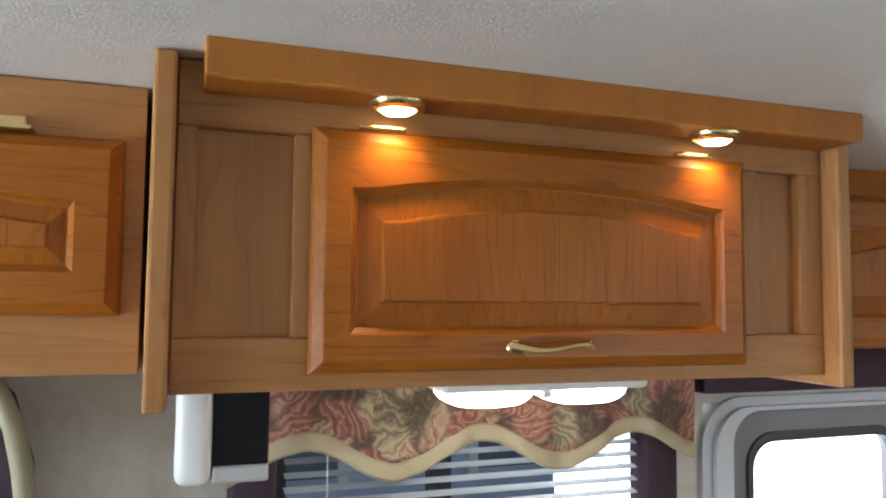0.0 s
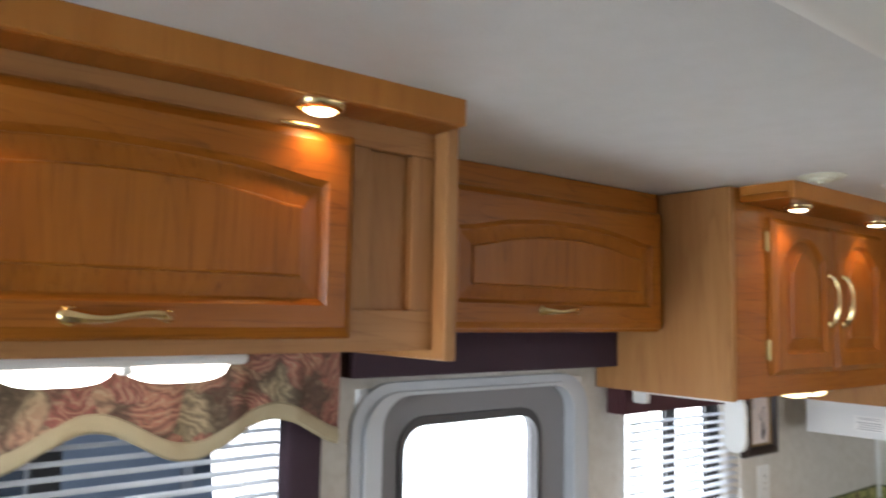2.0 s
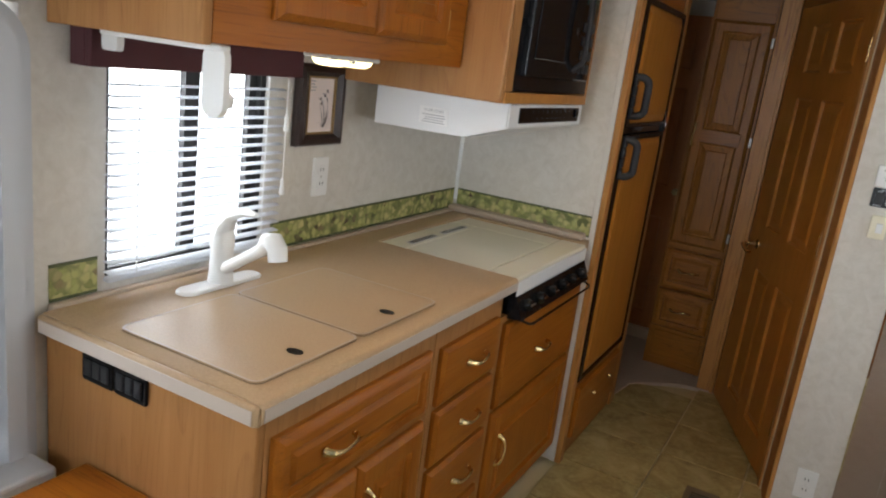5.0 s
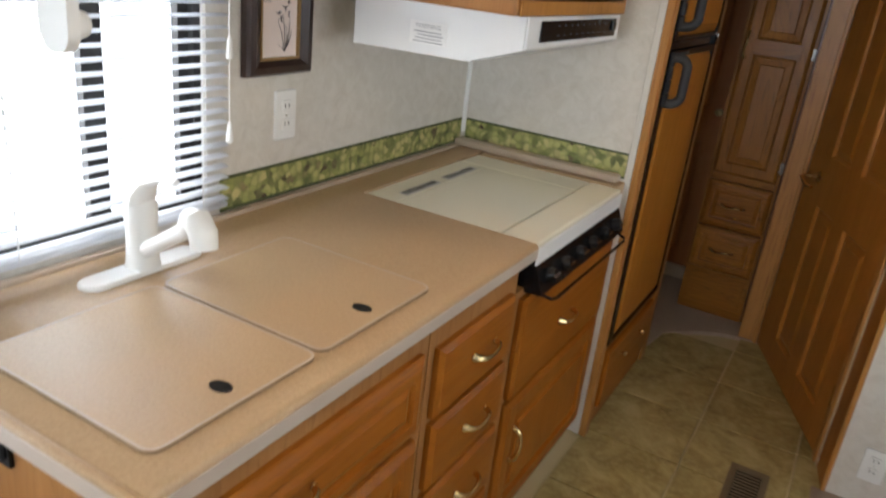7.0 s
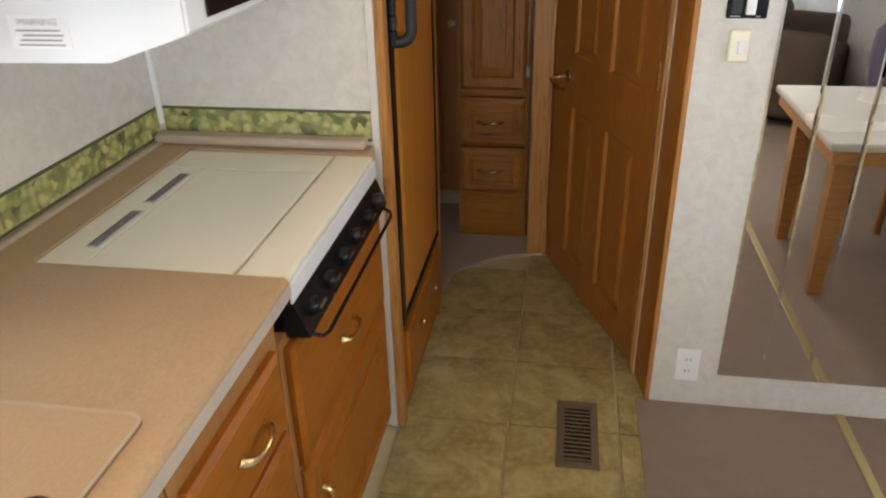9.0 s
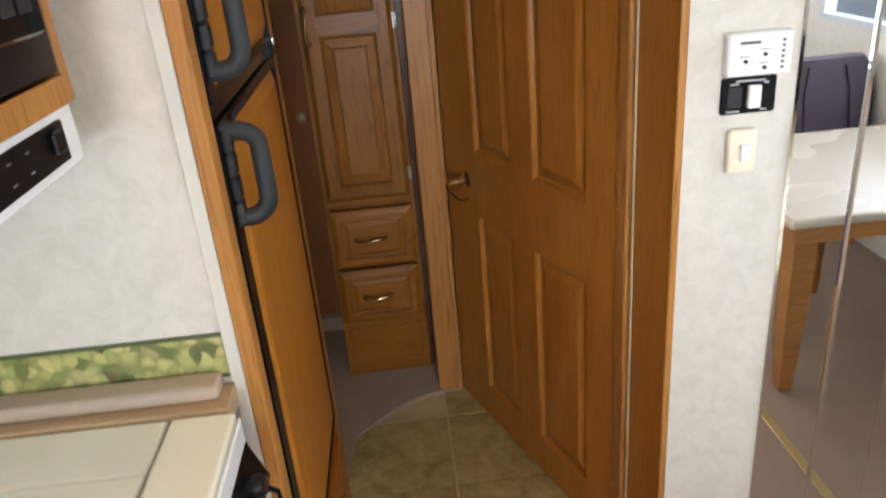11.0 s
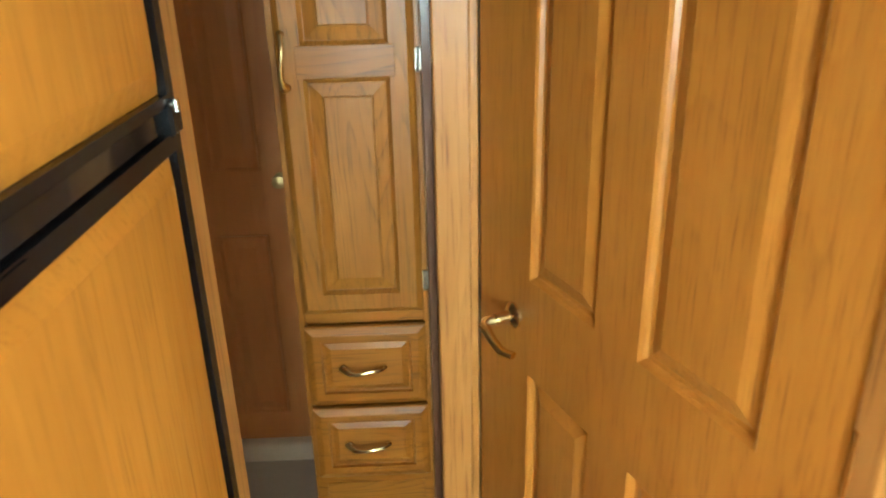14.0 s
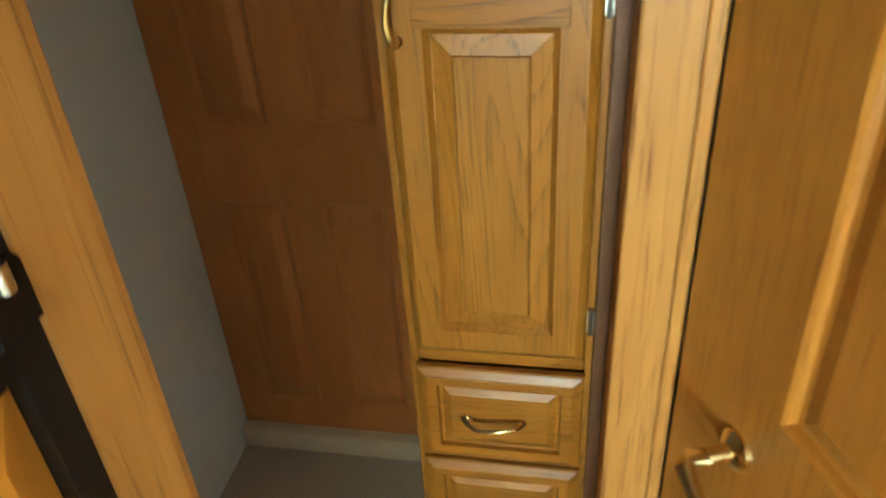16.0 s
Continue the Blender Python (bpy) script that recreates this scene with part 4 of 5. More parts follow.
part("far_arm", loft([[(-0.008, a + 0.27, b) for a, b in rounded(-0.025, 0.018, 0.085, 0.118, 0.01, 4)], [(0.008, a + 0.27, b) for a, b in rounded(-0.025, 0.018, 0.085, 0.118, 0.01, 4)]]), WHITE, t)

# ---- kitchen window, blind, valance ----
window("window_2", -1.605, -1.12, 0.945, 1.43, (0.255, 0.465), "galley window in a dark frame")
blind("galley_blind", -1.62, -1.09, 0.945, 1.435, 0.022, 0.0235, 8, "white mini-blind with open slats over the galley window")
t = thing("galley_valance", on_left(0.065, -1.69, 1.400), "maroon fabric valance above the galley window", "valance")
part("face", boxes((0, 0.62, 0, 0.016, 0, 0.074), bevel=0.004, segments=2), MAROON, t)
for x in (0, 0.604):
    part("return", boxes((x, x + 0.016, 0.0165, 0.06, 0, 0.074), bevel=0.002), MAROON, t)
t = thing("blind_wand", on_left(0.045, -1.10, 1.06), "white blind cord with two tassels", "cord")
part("cord", tube([(0, 0, 0.05), (0, 0.001, 0.33)], 0.0014, 6), WHITE, t)
for z in (0.03, 0.2):
    part("tassel", lathe([(0.002, 0.045 + z), (0.005, 0.036 + z), (0.008, 0.004 + z), (0.006, z)], 10), WHITE, t, "", True)

# picture
t = thing("picture", on_left(0.003, -1.028, 1.211), "dark wooden picture frame with an ink drawing of irises", "picture")
W, H = 0.205, 0.226
def _r(d): return [(d, d), (W - d, d), (W - d, H - d), (d, H - d)]
def _in(dx, dz): return [(dx, dz), (W - dx, dz), (W - dx, H - dz), (dx, H - dz)]
bm = loft([[(x, y, z) for x, z in _in(a, b)] for a, b, y in ((0, 0, 0), (0, 0, -0.016), (0.006, 0.006, -0.024), (0.02, 0.02, -0.026), (0.040, 0.032, -0.016))], True, False)
part("moulding", bm, PICTURE_FRAME, t)
part("gold_line", ring_frame(_in(0.040, 0.032), _in(0.046, 0.038), -0.0175, -0.010), GOLD_LINE, t)
sheet = part("sheet", boxes((0.045, W - 0.045, -0.011, -0.009, 0.037, H - 0.037)), PAPER, t, "pinkish paper sheet")
bm = bmesh.new()
rnd = random.Random(4)
for bx, bz, tx, tz in ((0.118, 0.05, 0.098, 0.115), (0.12, 0.05, 0.112, 0.13), (0.122, 0.05, 0.135, 0.118), (0.12, 0.05, 0.142, 0.095), (0.118, 0.05, 0.095, 0.066), (0.121, 0.05, 0.125, 0.105)):
    tube([(bx + (tx - bx) * u + 0.004 * math.sin(u * 3), -0.0115, bz + (tz - bz) * u) for u in (0, 0.3, 0.6, 1)], [0.0012, 0.0018, 0.0014, 0.0004], 5, bm, 0.3)
for fx, fz in ((0.100, 0.128), (0.118, 0.142), (0.108, 0.118), (0.128, 0.150), (0.130, 0.128)):
    for _ in range(4):
        a = rnd.uniform(0, 6.28)
        tube([(fx, -0.0115, fz), (fx + 0.006 * math.cos(a), -0.0118, fz + 0.005 * math.sin(a)), (fx + 0.010 * math.cos(a), -0.0115, fz + 0.007 * math.sin(a))], [0.001, 0.0028, 0.0005], 5, bm, 0.3)
part("ink_drawing", bm, INK, sheet)
for k in range(5):
    part("print_line", boxes((0.052, 0.080 - 0.004 * (k % 3), -0.0117, -0.0108, 0.187 - k * 0.0085, 0.1895 - k * 0.0085)), GREY_PRINT, sheet)


def outlet(m, label, mat=IVORY, w=0.07, h=0.115):
    t = thing("outlet", m, label, "outlet", "outlets")
    part("plate", slab(rounded(-w / 2, w / 2, 0, h, 0.006, 3), -0.006, 0.0, 0.002), mat, t)
    for z in (h * 0.32, h * 0.68):
        f = part("socket", slab(rounded(-0.016, 0.016, z - 0.014, z + 0.014, 0.008, 4), -0.0085, -0.0055, 0.001), mat, t)
        for x in (-0.006, 0.006):
            part("slot", boxes((x - 0.001, x + 0.001, -0.0092, -0.0083, z - 0.003, z + 0.006)), BLACK, f)
    part("screw", lathe([(0.003, 0.006), (0.0028, 0.0075), (0.0001, 0.008)], 8, "y"), STEEL, t).location = (0, 0, h / 2)
    return t


outlet(on_left(0.001, -0.887, 1.057), "white duplex outlet on the wall above the counter", WHITE)

# ---- counter ----
LAMINATE_EDGE = plain("pale_edge_laminate", (0.47, 0.40, 0.34), 0.4, 0, 0.08, 260, 0.05)
CX, CY0 = 0.600, -1.768
def round_edge(x, z0, z1, r=0.012):
    return [(x - r + r * math.sin(a), z1 - r + r * math.cos(a)) for a in (radians(15 * k) for k in range(7))]
t = thing("countertop", pose(0, CY0, 0.872), "speckled beige laminate countertop with rounded edge", "countertop")
Lc = 1.066
e = [(0.022, 0.0), (0.022, 0.041)] + [(a, b) for a, b in round_edge(CX, 0, 0.041)] + [(CX, 0.006), (CX - 0.006, 0.0)]
part("top", loft([[(a, 0.006, b - 0.002) for a, b in e], [(a, 0.009, b) for a, b in e], [(a, Lc, b) for a, b in e]]), LAMINATE, t, "", True)
part("end_nosing", boxes((0.022, CX - 0.002, -0.008, 0.0085, 0.001, 0.0405), bevel=0.007, segments=3), LAMINATE, t, "", True)
part("edge_band", boxes((CX + 0.0003, CX + 0.0022, 0.012, Lc - 0.002, 0.006, 0.031), bevel=0.0006), LAMINATE_EDGE, t, "pale grey-beige edge band")
part("edge_band", boxes((0.03, CX - 0.008, -0.0102, -0.0083, 0.006, 0.033), bevel=0.0006), LAMINATE_EDGE, t, "pale grey-beige edge band")
part("rear_filler", boxes((0.022, 0.110, Lc + 0.0005, 1.763, 0.001, 0.041), bevel=0.001), LAMINATE, t)
part("end_filler", boxes((0.1185, CX - 0.02, 1.690, 1.763, 0.001, 0.041), bevel=0.001), LAMINATE, t)
part("backsplash", boxes((0.003, 0.0215, 0.028, 1.7115, 0.0, 0.0495), bevel=0.004, segments=2), LAMINATE_PALE, t)
part("backsplash", boxes((0.003, 0.566, 1.712, 1.763, 0.0415, 0.066), bevel=0.009, segments=3), LAMINATE_PALE, t)

# two sink lids with finger holes
for y0, y1, hy in ((-1.715, -1.408, -1.563), (-1.400, -1.079, -1.24)):
    lid = thing("sink_lid", pose(0.365, (y0 + y1) / 2, 0.9135), "speckled beige sink lid with a dark finger hole", "sink lid", "sink lids")
    hw, hl = 0.179, (y1 - y0) / 2
    o = rounded(-hw, hw, -hl, hl, 0.022, 6)
    hx, hyl = 0.500 - 0.365, hy - (y0 + y1) / 2
    loops = [[(x, y, 0) for x, y in o], [(x, y, 0.0025) for x, y in o], [(x - math.copysign(0.003, x), y - math.copysign(0.003, y), 0.0045) for x, y in o]]
    part("board", loft(loops), LAMINATE, lid)
    # pale ring laid on the lid edge to paint in its highlight
    part("rim", ring_frame(rounded(-hw - 0.0012, hw + 0.0012, -hl - 0.0012, hl + 0.0012, 0.022, 6), rounded(-hw + 0.003, hw - 0.003, -hl + 0.003, hl - 0.003, 0.019, 6), -0.0048, -0.0044), LAMINATE_PALE, lid, "pale rim painted as the edge highlight").rotation_euler = (radians(-90), 0, 0)
    part("groove", loft([[(x * 1.009, y * 1.009, -0.0005) for x, y in o], [(x * 1.009, y * 1.009, 0.0006) for x, y in o]]), plain("dark_seam", (0.20, 0.14, 0.085), 0.8), lid, "shadowed seam round the lid")
    bm = bmesh.new()
    loft([[(hx + 0.019 * math.cos(a), hyl + 0.013 * math.sin(a), z) for a in (2 * math.pi * k / 20 for k in range(20))] for z in (0.004, 0.0054)], bm=bm)
    part("finger_hole", bm, BLACK, lid, "dark oval finger hole")

# faucet
t = thing("faucet", pose(0.112, -1.375, 0.9135), "white plastic single-lever kitchen faucet with a pull-out spout", "faucet")
o = rounded(-0.027, 0.027, -0.125, 0.125, 0.026, 8)
part("base_plate", loft([[(x, y, 0) for x, y in o], [(x, y, 0.004) for x, y in o], [(x * 0.9, y * 0.97, 0.008) for x, y in o]]), WHITE, t, "", True)
part("body", lathe([(0.031, 0.008), (0.029, 0.02), (0.027, 0.06), (0.027, 0.09), (0.0285, 0.094), (0.0285, 0.120), (0.026, 0.135), (0.015, 0.147), (0.0001, 0.15)], 20), WHITE, t, "", True)
part("spout", tube([(0.0, 0.0, 0.035), (0.06, -0.018, 0.070), (0.125, -0.035, 0.109), (0.172, -0.047, 0.137)], [0.015, 0.014, 0.014, 0.015], 14), WHITE, t, "", True)
part("spray_head", tube([(0.165, -0.045, 0.134), (0.184, -0.051, 0.156), (0.204, -0.057, 0.160), (0.218, -0.060, 0.147), (0.223, -0.062, 0.122)], [0.016, 0.0205, 0.0225, 0.0225, 0.021], 16), WHITE, t, "", True)
part("lever", tube([(0.0, 0.0, 0.120), (0.010, -0.003, 0.150), (0.038, -0.011, 0.180), (0.088, -0.026, 0.198), (0.138, -0.040, 0.203)], [0.0275, 0.0265, 0.019, 0.012, 0.006], 12, None, 0.75), WHITE, t, "", True)

# ---- stove ----
t = thing("stove", pose(-0.008, -0.70, -0.012), "cream enamel slide-in stove with a closed cover and black knobs", "stove")
part("rear_cover", boxes((0.12, 0.2135, 0.004, 0.50, 0.898, 0.9215), bevel=0.002), CREAM, t)
part("cover", boxes((0.215, 0.503, 0.004, 0.50, 0.898, 0.922), bevel=0.004, segments=2), CREAM, t, "cream cover panel")
part("front_cover", boxes((0.507, 0.602, 0.002, 0.618, 0.896, 0.9225), bevel=0.005, segments=2), CREAM, t)
part("right_cover", boxes((0.12, 0.503, 0.503, 0.618, 0.898, 0.921), bevel=0.003), CREAM, t)
for y0 in (0.07, 0.285):
    v = part("vent", boxes((0.178, 0.204, y0, y0 + 0.17, 0.9225, 0.924)), LINEN, t, "slotted grey vent")
    for k in range(3):
        part("slot", boxes((0.182 + k * 0.007, 0.185 + k * 0.007, y0 + 0.005, y0 + 0.165, 0.924, 0.9246)), BLACK, v)
part("front_lip", boxes((0.6025, 0.608, 0.002, 0.618, 0.868, 0.912), bevel=0.004, segments=2), ENAMEL, t)
p = part("control_panel", loft([[(0.58, y, 0.868), (0.607, y, 0.867), (0.632, y, 0.800), (0.58, y, 0.796)] for y in (0.004, 0.616)]), BLACK, t, "black sloping control panel")
for k in range(6):
    kb = part("knob", lathe([(0.019, 0.0), (0.018, 0.014), (0.014, 0.022), (0.0001, 0.023)], 16, "z"), BLACK, p, "black knob", True)
    kb.matrix_local = Matrix.Translation((0.619, 0.06 + k * 0.098, 0.833)) @ Euler((0, radians(72), 0)).to_matrix().to_4x4()
    part("pointer", boxes((-0.002, 0.002, -0.015, 0.015, 0.0225, 0.026)), STEEL, kb)
part("oven_box", boxes((0.15, 0.582, 0.004, 0.61, 0.60, 0.866)), BLACK, t)
part("towel_bar", tube([(0.61, 0.02, 0.80), (0.646, 0.03, 0.789), (0.652, 0.05, 0.786), (0.652, 0.57, 0.786), (0.646, 0.59, 0.789), (0.61, 0.60, 0.80)], 0.004, 8), BLACK, t, "thin black wire bar", True)

# ---- base cabinets ----
BX = 0.578
c = thing("base_cabinet", on_left(BX, -1.745, 0.0), "honey oak sink base cabinet with doors and pulls", "cabinet", "kitchen base cabinets")
part("body", boxes((0.02, 0.615, 0.02, 0.55, 0.08, 0.868)), OAK_PALE, c)
part("end_panel", boxes((0, 0.0195, 0.0, 0.572, 0.0, 0.870), bevel=0.002), OAK_PALE, c, "pale oak veneer end panel")
part("toe_board", boxes((0.02, 0.615, 0.05, 0.06, 0.0, 0.0795)), OAK_PALE_H, c)
part("face", boxes((0.02, 0.615, 0, 0.0195, 0.08, 0.868)), OAK_PALE, c)
d = drawer_front(c, 0.035, 0.585, 0.66, 0.825, y=-0.021, name="false_drawer")
pull(d, 0.22, 0.745, 0.095, y=-0.021)
for x0, x1, hx in ((0.035, 0.308, 0.28), (0.312, 0.585, 0.34)):
    d = raised_door(c, x0, x1, 0.10, 0.64, stile=0.055, mat=OAK, y=-0.021)
    pull(d, hx, 0.53, 0.095, True, y=-0.021)
c = thing("drawer_cabinet", on_left(BX, -1.127, 0.0), "honey oak drawer stack with brass pulls", "cabinet", "kitchen base cabinets")
part("body", boxes((0.002, 0.383, 0.02, 0.55, 0.08, 0.868)), OAK_PALE, c)
part("face", boxes((0.002, 0.383, 0, 0.0195, 0.08, 0.868)), OAK_PALE, c)
part("toe_board", boxes((0.002, 0.383, 0.05, 0.06, 0.0, 0.0795)), OAK_PALE_H, c)
for z0, z1 in ((0.655, 0.812), (0.482, 0.64), (0.295, 0.467), (0.10, 0.28)):
    d = drawer_front(c, 0.022, 0.350, z0, z1, y=-0.021, field=False)
    pull(d, 0.205, (z0 + z1) / 2 + 0.006, 0.095, y=-0.021)
c = thing("stove_base_cabinet", on_left(BX, -0.742, 0.0), "honey oak cabinet below the stove with a pull-out and a door", "cabinet", "kitchen base cabinets")
part("body", boxes((0.002, 0.72, 0.02, 0.42, 0.08, 0.595)), OAK_PALE, c)
part("face", boxes((0.002, 0.737, 0, 0.0195, 0.08, 0.795)), OAK_PALE, c)
part("toe_board", boxes((0.002, 0.737, 0.05, 0.06, 0.0, 0.0795)), OAK_PALE_H, c)
d = drawer_front(c, 0.022, 0.675, 0.50, 0.775, y=-0.021, field=False)
pull(d, 0.33, 0.625, 0.095, y=-0.021)
d = raised_door(c, 0.022, 0.675, 0.10, 0.485, stile=0.055, mat=OAK, y=-0.021)
pull(d, 0.075, 0.35, 0.095, True, y=-0.021)
# switch plates on the end panel
for k in range(2):
    t = thing("switch_plate", pose(0.128 + 0.094 * k, -1.746, 0.802), "black triple switch plate on the cabinet end", "switch", "galley switches")
    part("plate", slab(rounded(0, 0.090, 0, 0.060, 0.006, 3), -0.006, 0.0, 0.002), BLACK, t)
    for x in (0.009, 0.034, 0.059):
        part("rocker", boxes((x, x + 0.021, -0.010, -0.005, 0.013, 0.047), bevel=0.002), GREY_HANDLE, t)
t = thing("drop_leaf", pose(0.30, -1.77, 0.60), "oak flap leaf below the counter end", "flap")
part("leaf", boxes((-0.16, 0.26, -0.16, 0.02, 0.0, 0.02), bevel=0.005, segments=2), OAK_H, t)
part("bracket", boxes((0.0, 0.02, -0.12, 0.022, -0.12, -0.001), bevel=0.002), OAK, t)

# ---- fridge ----


def loop_path(z0, z1, out=0.056, r=0.028):
    """The run of a loop handle: out from the door, along it, and back."""
    pts = [(0.022, -0.006, z0)]
    for k in range(7):
        a = radians(90 * k / 6)
        pts.append((0.022 + 0.010 * math.sin(a), -(out - r) - r * math.sin(a), z0 + r * (1 - math.cos(a))))
    for k in range(7):
        a = radians(90 - 90 * k / 6)
        pts.append((0.022 + 0.010 * math.sin(a), -(out - r) - r * math.sin(a), z1 - r * (1 - math.cos(a))))
    return pts + [(0.022, -0.006, z1)]


FRX = 0.614
t = thing("fridge", on_left(FRX, 0.045, 0.335), "two-door fridge with oak door panels, black frames and grey handles", "fridge")
wf = 0.625
part("body", boxes((0.0, wf, 0.03, 0.575, 0, 1.45)), BLACK, t)
for z0, z1, hz0, hz1 in ((0.0, 0.97, 0.80, 0.96), (1.0, 1.45, 1.03, 1.19)):
    d = part("door_frame", ring_frame([(0, z0), (wf, z0), (wf, z1), (0, z1)], [(0.040, z0 + 0.012), (wf - 0.022, z0 + 0.012), (wf - 0.022, z1 - 0.02), (0.040, z1 - 0.02)], -0.008, 0.03), BLACK, t, "black door frame")
    q = part("door_panel", loft([[(x, y, z) for x, z in ((0.0405 + m, z0 + 0.0125 + m), (wf - 0.0225 - m, z0 + 0.0125 + m), (wf - 0.0225 - m, z1 - 0.0205 - m), (0.0405 + m, z1 - 0.0205 - m))] for m, y in ((0, 0.028), (0, 0.002), (0.03, -0.010), (0.032, -0.010))]), FRIDGE_OAK, d, "oak insert panel")
    if hz0 > 0.98:
        za, zb = hz0, hz1
    else:
        za, zb = 0.81, 0.968
    hd = part("handle", tube(loop_path(za + 0.012, zb - 0.012), 0.0125, 10, None, 1.15), GREY_HANDLE, d, "grey moulded loop handle", True)
    for k in range(4):
        zz = za + 0.004 + (zb - za - 0.008) * k / 4
        part("handle_base", boxes((0.006, 0.038, -0.020, -0.0075, zz, zz + (zb - za) / 4 - 0.003), bevel=0.004), GREY_HANDLE, hd)
part("rail", boxes((0.0, wf, -0.002, 0.03, 0.971, 0.999), bevel=0.003), BLACK_GLOSS, t)
s = part("name_strip", boxes((0.09, 0.26, -0.0095, -0.0075, 0.953, 0.967)), BLACK, t)
for k in range(5):
    part("print_mark", boxes((0.10 + k * 0.024, 0.117 + k * 0.024, -0.0103, -0.0094, 0.956, 0.963)), GREY_HANDLE, s)
hg = part("hinge_plate", boxes((wf - 0.032, wf + 0.003, -0.013, 0.02, 0.966, 1.004), bevel=0.004), BLACK, t)
part("hinge_pin", tube([(wf - 0.014, -0.0125, 0.992), (wf - 0.014, -0.0125, 1.006)], [0.0045, 0.0045], 10), STEEL, hg, "bright hinge pin", True)

t = thing("kick_panel", on_left(0.609, 0.045, 0.0), "oak lower panel below the fridge with small brass knob", "panel")
part("board", boxes((0, wf, 0, 0.02, 0.005, 0.325), bevel=0.002), OAK_H, t)
part("front", loft([[(x, y, z) for x, z in ((0.03 + m, 0.08 + m), (wf - 0.03 - m, 0.08 + m), (wf - 0.03 - m, 0.30 - m), (0.03 + m, 0.30 - m))] for m, y in ((0, 0.0), (0, -0.012), (0.01, -0.018))]), OAK_H, t)
for x in (0.2, 0.42):
    part("knob", lathe([(0.005, 0.018), (0.005, 0.025), (0.010, 0.030), (0.008, 0.037), (0.0001, 0.038)], 12, "y"), BRASS, t, "", True).location = (x, 0, 0.23)
solid("fridge_header", boxes((0, wf, 0, 0.02, 0, 0.18), bevel=0.002), OAK_H, on_left(0.609, 0.045, 1.788), "oak panel above the fridge", "panel")
t = thing("hall_post", pose(0.611, 0.725, 0), "golden oak post and trim beside the fridge", "post", "", "structure")
part("post", boxes((-0.6 + 0.06, 0.008, -0.052, 0.008, 0, CEIL), bevel=0.003), OAK_EDGE, t)
part("bead", boxes((-0.3, 0.003, 0.0085, 0.020, 0, CEIL), bevel=0.003, segments=2), OAK_EDGE, t)

# ---- wardrobe at the end of the hall ----
WX0, WX1, WY = 0.597, 0.902, 1.372
c = thing("wardrobe", pose(WX0, WY, 0), "tall brown oak wardrobe with a two-panel door and two drawers", "wardrobe")
ww = WX1 - WX0
part("body", boxes((0, ww, 0.02, 0.355, 0.0, CEIL - 0.002)), OAK_BROWN, c)
for a, b in ((0, 0.016), (ww - 0.012, ww)):
    part("stile", boxes((a, b, 0, 0.0195, 0.2265, CEIL - 0.002), bevel=0.001), OAK_BROWN, c)
for a, b in ((0.0, 0.226), (0.670, 0.705), (1.83, CEIL - 0.002)):
    part("rail", boxes((0.0 if a == 0 else 0.0165, ww if a == 0 else ww - 0.0125, 0.0, 0.0195, a, b - 0.0005), bevel=0.001), OAK_BROWN_H, c)
d = raised_door(c, 0.014, ww - 0.012, 0.700, 1.84, stile=0.052, split=(1.238, 1.304), mat=OAK_BROWN, y=-0.021)
pull(d, 0.030, 1.275, 0.105, True, y=-0.021)
for z in (0.775, 1.27, 1.75):
    hinge(d, ww - 0.006, z, y=-0.002, mat=plain("nickel_hinge", (0.75, 0.73, 0.66), 0.3, 1.0))
part("base_board", boxes((0.03, ww - 0.025, -0.004, -0.0005, 0.05, 0.205), bevel=0.0015), OAK_BROWN_H, c)
for z0, z1 in ((0.447, 0.668), (0.228, 0.443)):
    d = drawer_front(c, 0.012, ww - 0.010, z0 + 0.003, z1 - 0.003, mat=DRAWER_OAK, y=-0.021)
    pull(d, 0.145, (z0 + z1) / 2, 0.095, y=-0.021)
solid("hall_filler", boxes((0, 0.06, 0, 0.02, 0, CEIL - 0.002), bevel=0.002), wood("walnut_filler", (0.17, 0.075, 0.042), (0.14, 0.06, 0.033), (0.08, 0.03, 0.018), "z", 0.22, 0.5, 0.3), pose(WX1 + 0.001, WY + 0.012, 0), "dark glossy filler strip beside the wardrobe", "trim", "", "structure")


def moulded_leaf(parent, x0, x1, z0, z1, fields, mat, th=0.035, y=0.0, name="leaf"):
    """A six-panel moulded door leaf: one skin with sunk and raised fields."""
    xs = sorted({x0, x1, *(f[0] for f in fields), *(f[1] for f in fields)})
    zs = sorted({z0, z1, *(f[2] for f in fields), *(f[3] for f in fields)})
    bm = bmesh.new()
    for a, b in zip(xs, xs[1:]):
        for e, f in zip(zs, zs[1:]):
            cx, cz = (a + b) / 2, (e + f) / 2
            if not any(q[0] < cx < q[1] and q[2] < cz < q[3] for q in fields):
                bm.faces.new([bm.verts.new(p) for p in ((a, y, e), (b, y, e), (b, y, f), (a, y, f))])
    bmesh.ops.remove_doubles(bm, verts=bm.verts, dist=1e-5)
    loft([[(x0, y, z0), (x1, y, z0), (x1, y, z1), (x0, y, z1)], [(x0, y + th, z0), (x1, y + th, z0), (x1, y + th, z1), (x0, y + th, z1)]], False, True, bm=bm)
    leaf = part(name, bm, mat, parent)
    for a, b, e, f in fields:
        rows = [(0, 0), (0.005, 0.004), (0.009, 0.011), (0.016, 0.012), (0.038, 0.005), (0.042, 0.004)]
        part("panel", loft([[(a + m, y + d, e + m), (b - m, y + d, e + m), (b - m, y + d, f - m), (a + m, y + d, f - m)] for m, d in rows], False, True), mat, leaf)
    return leaf


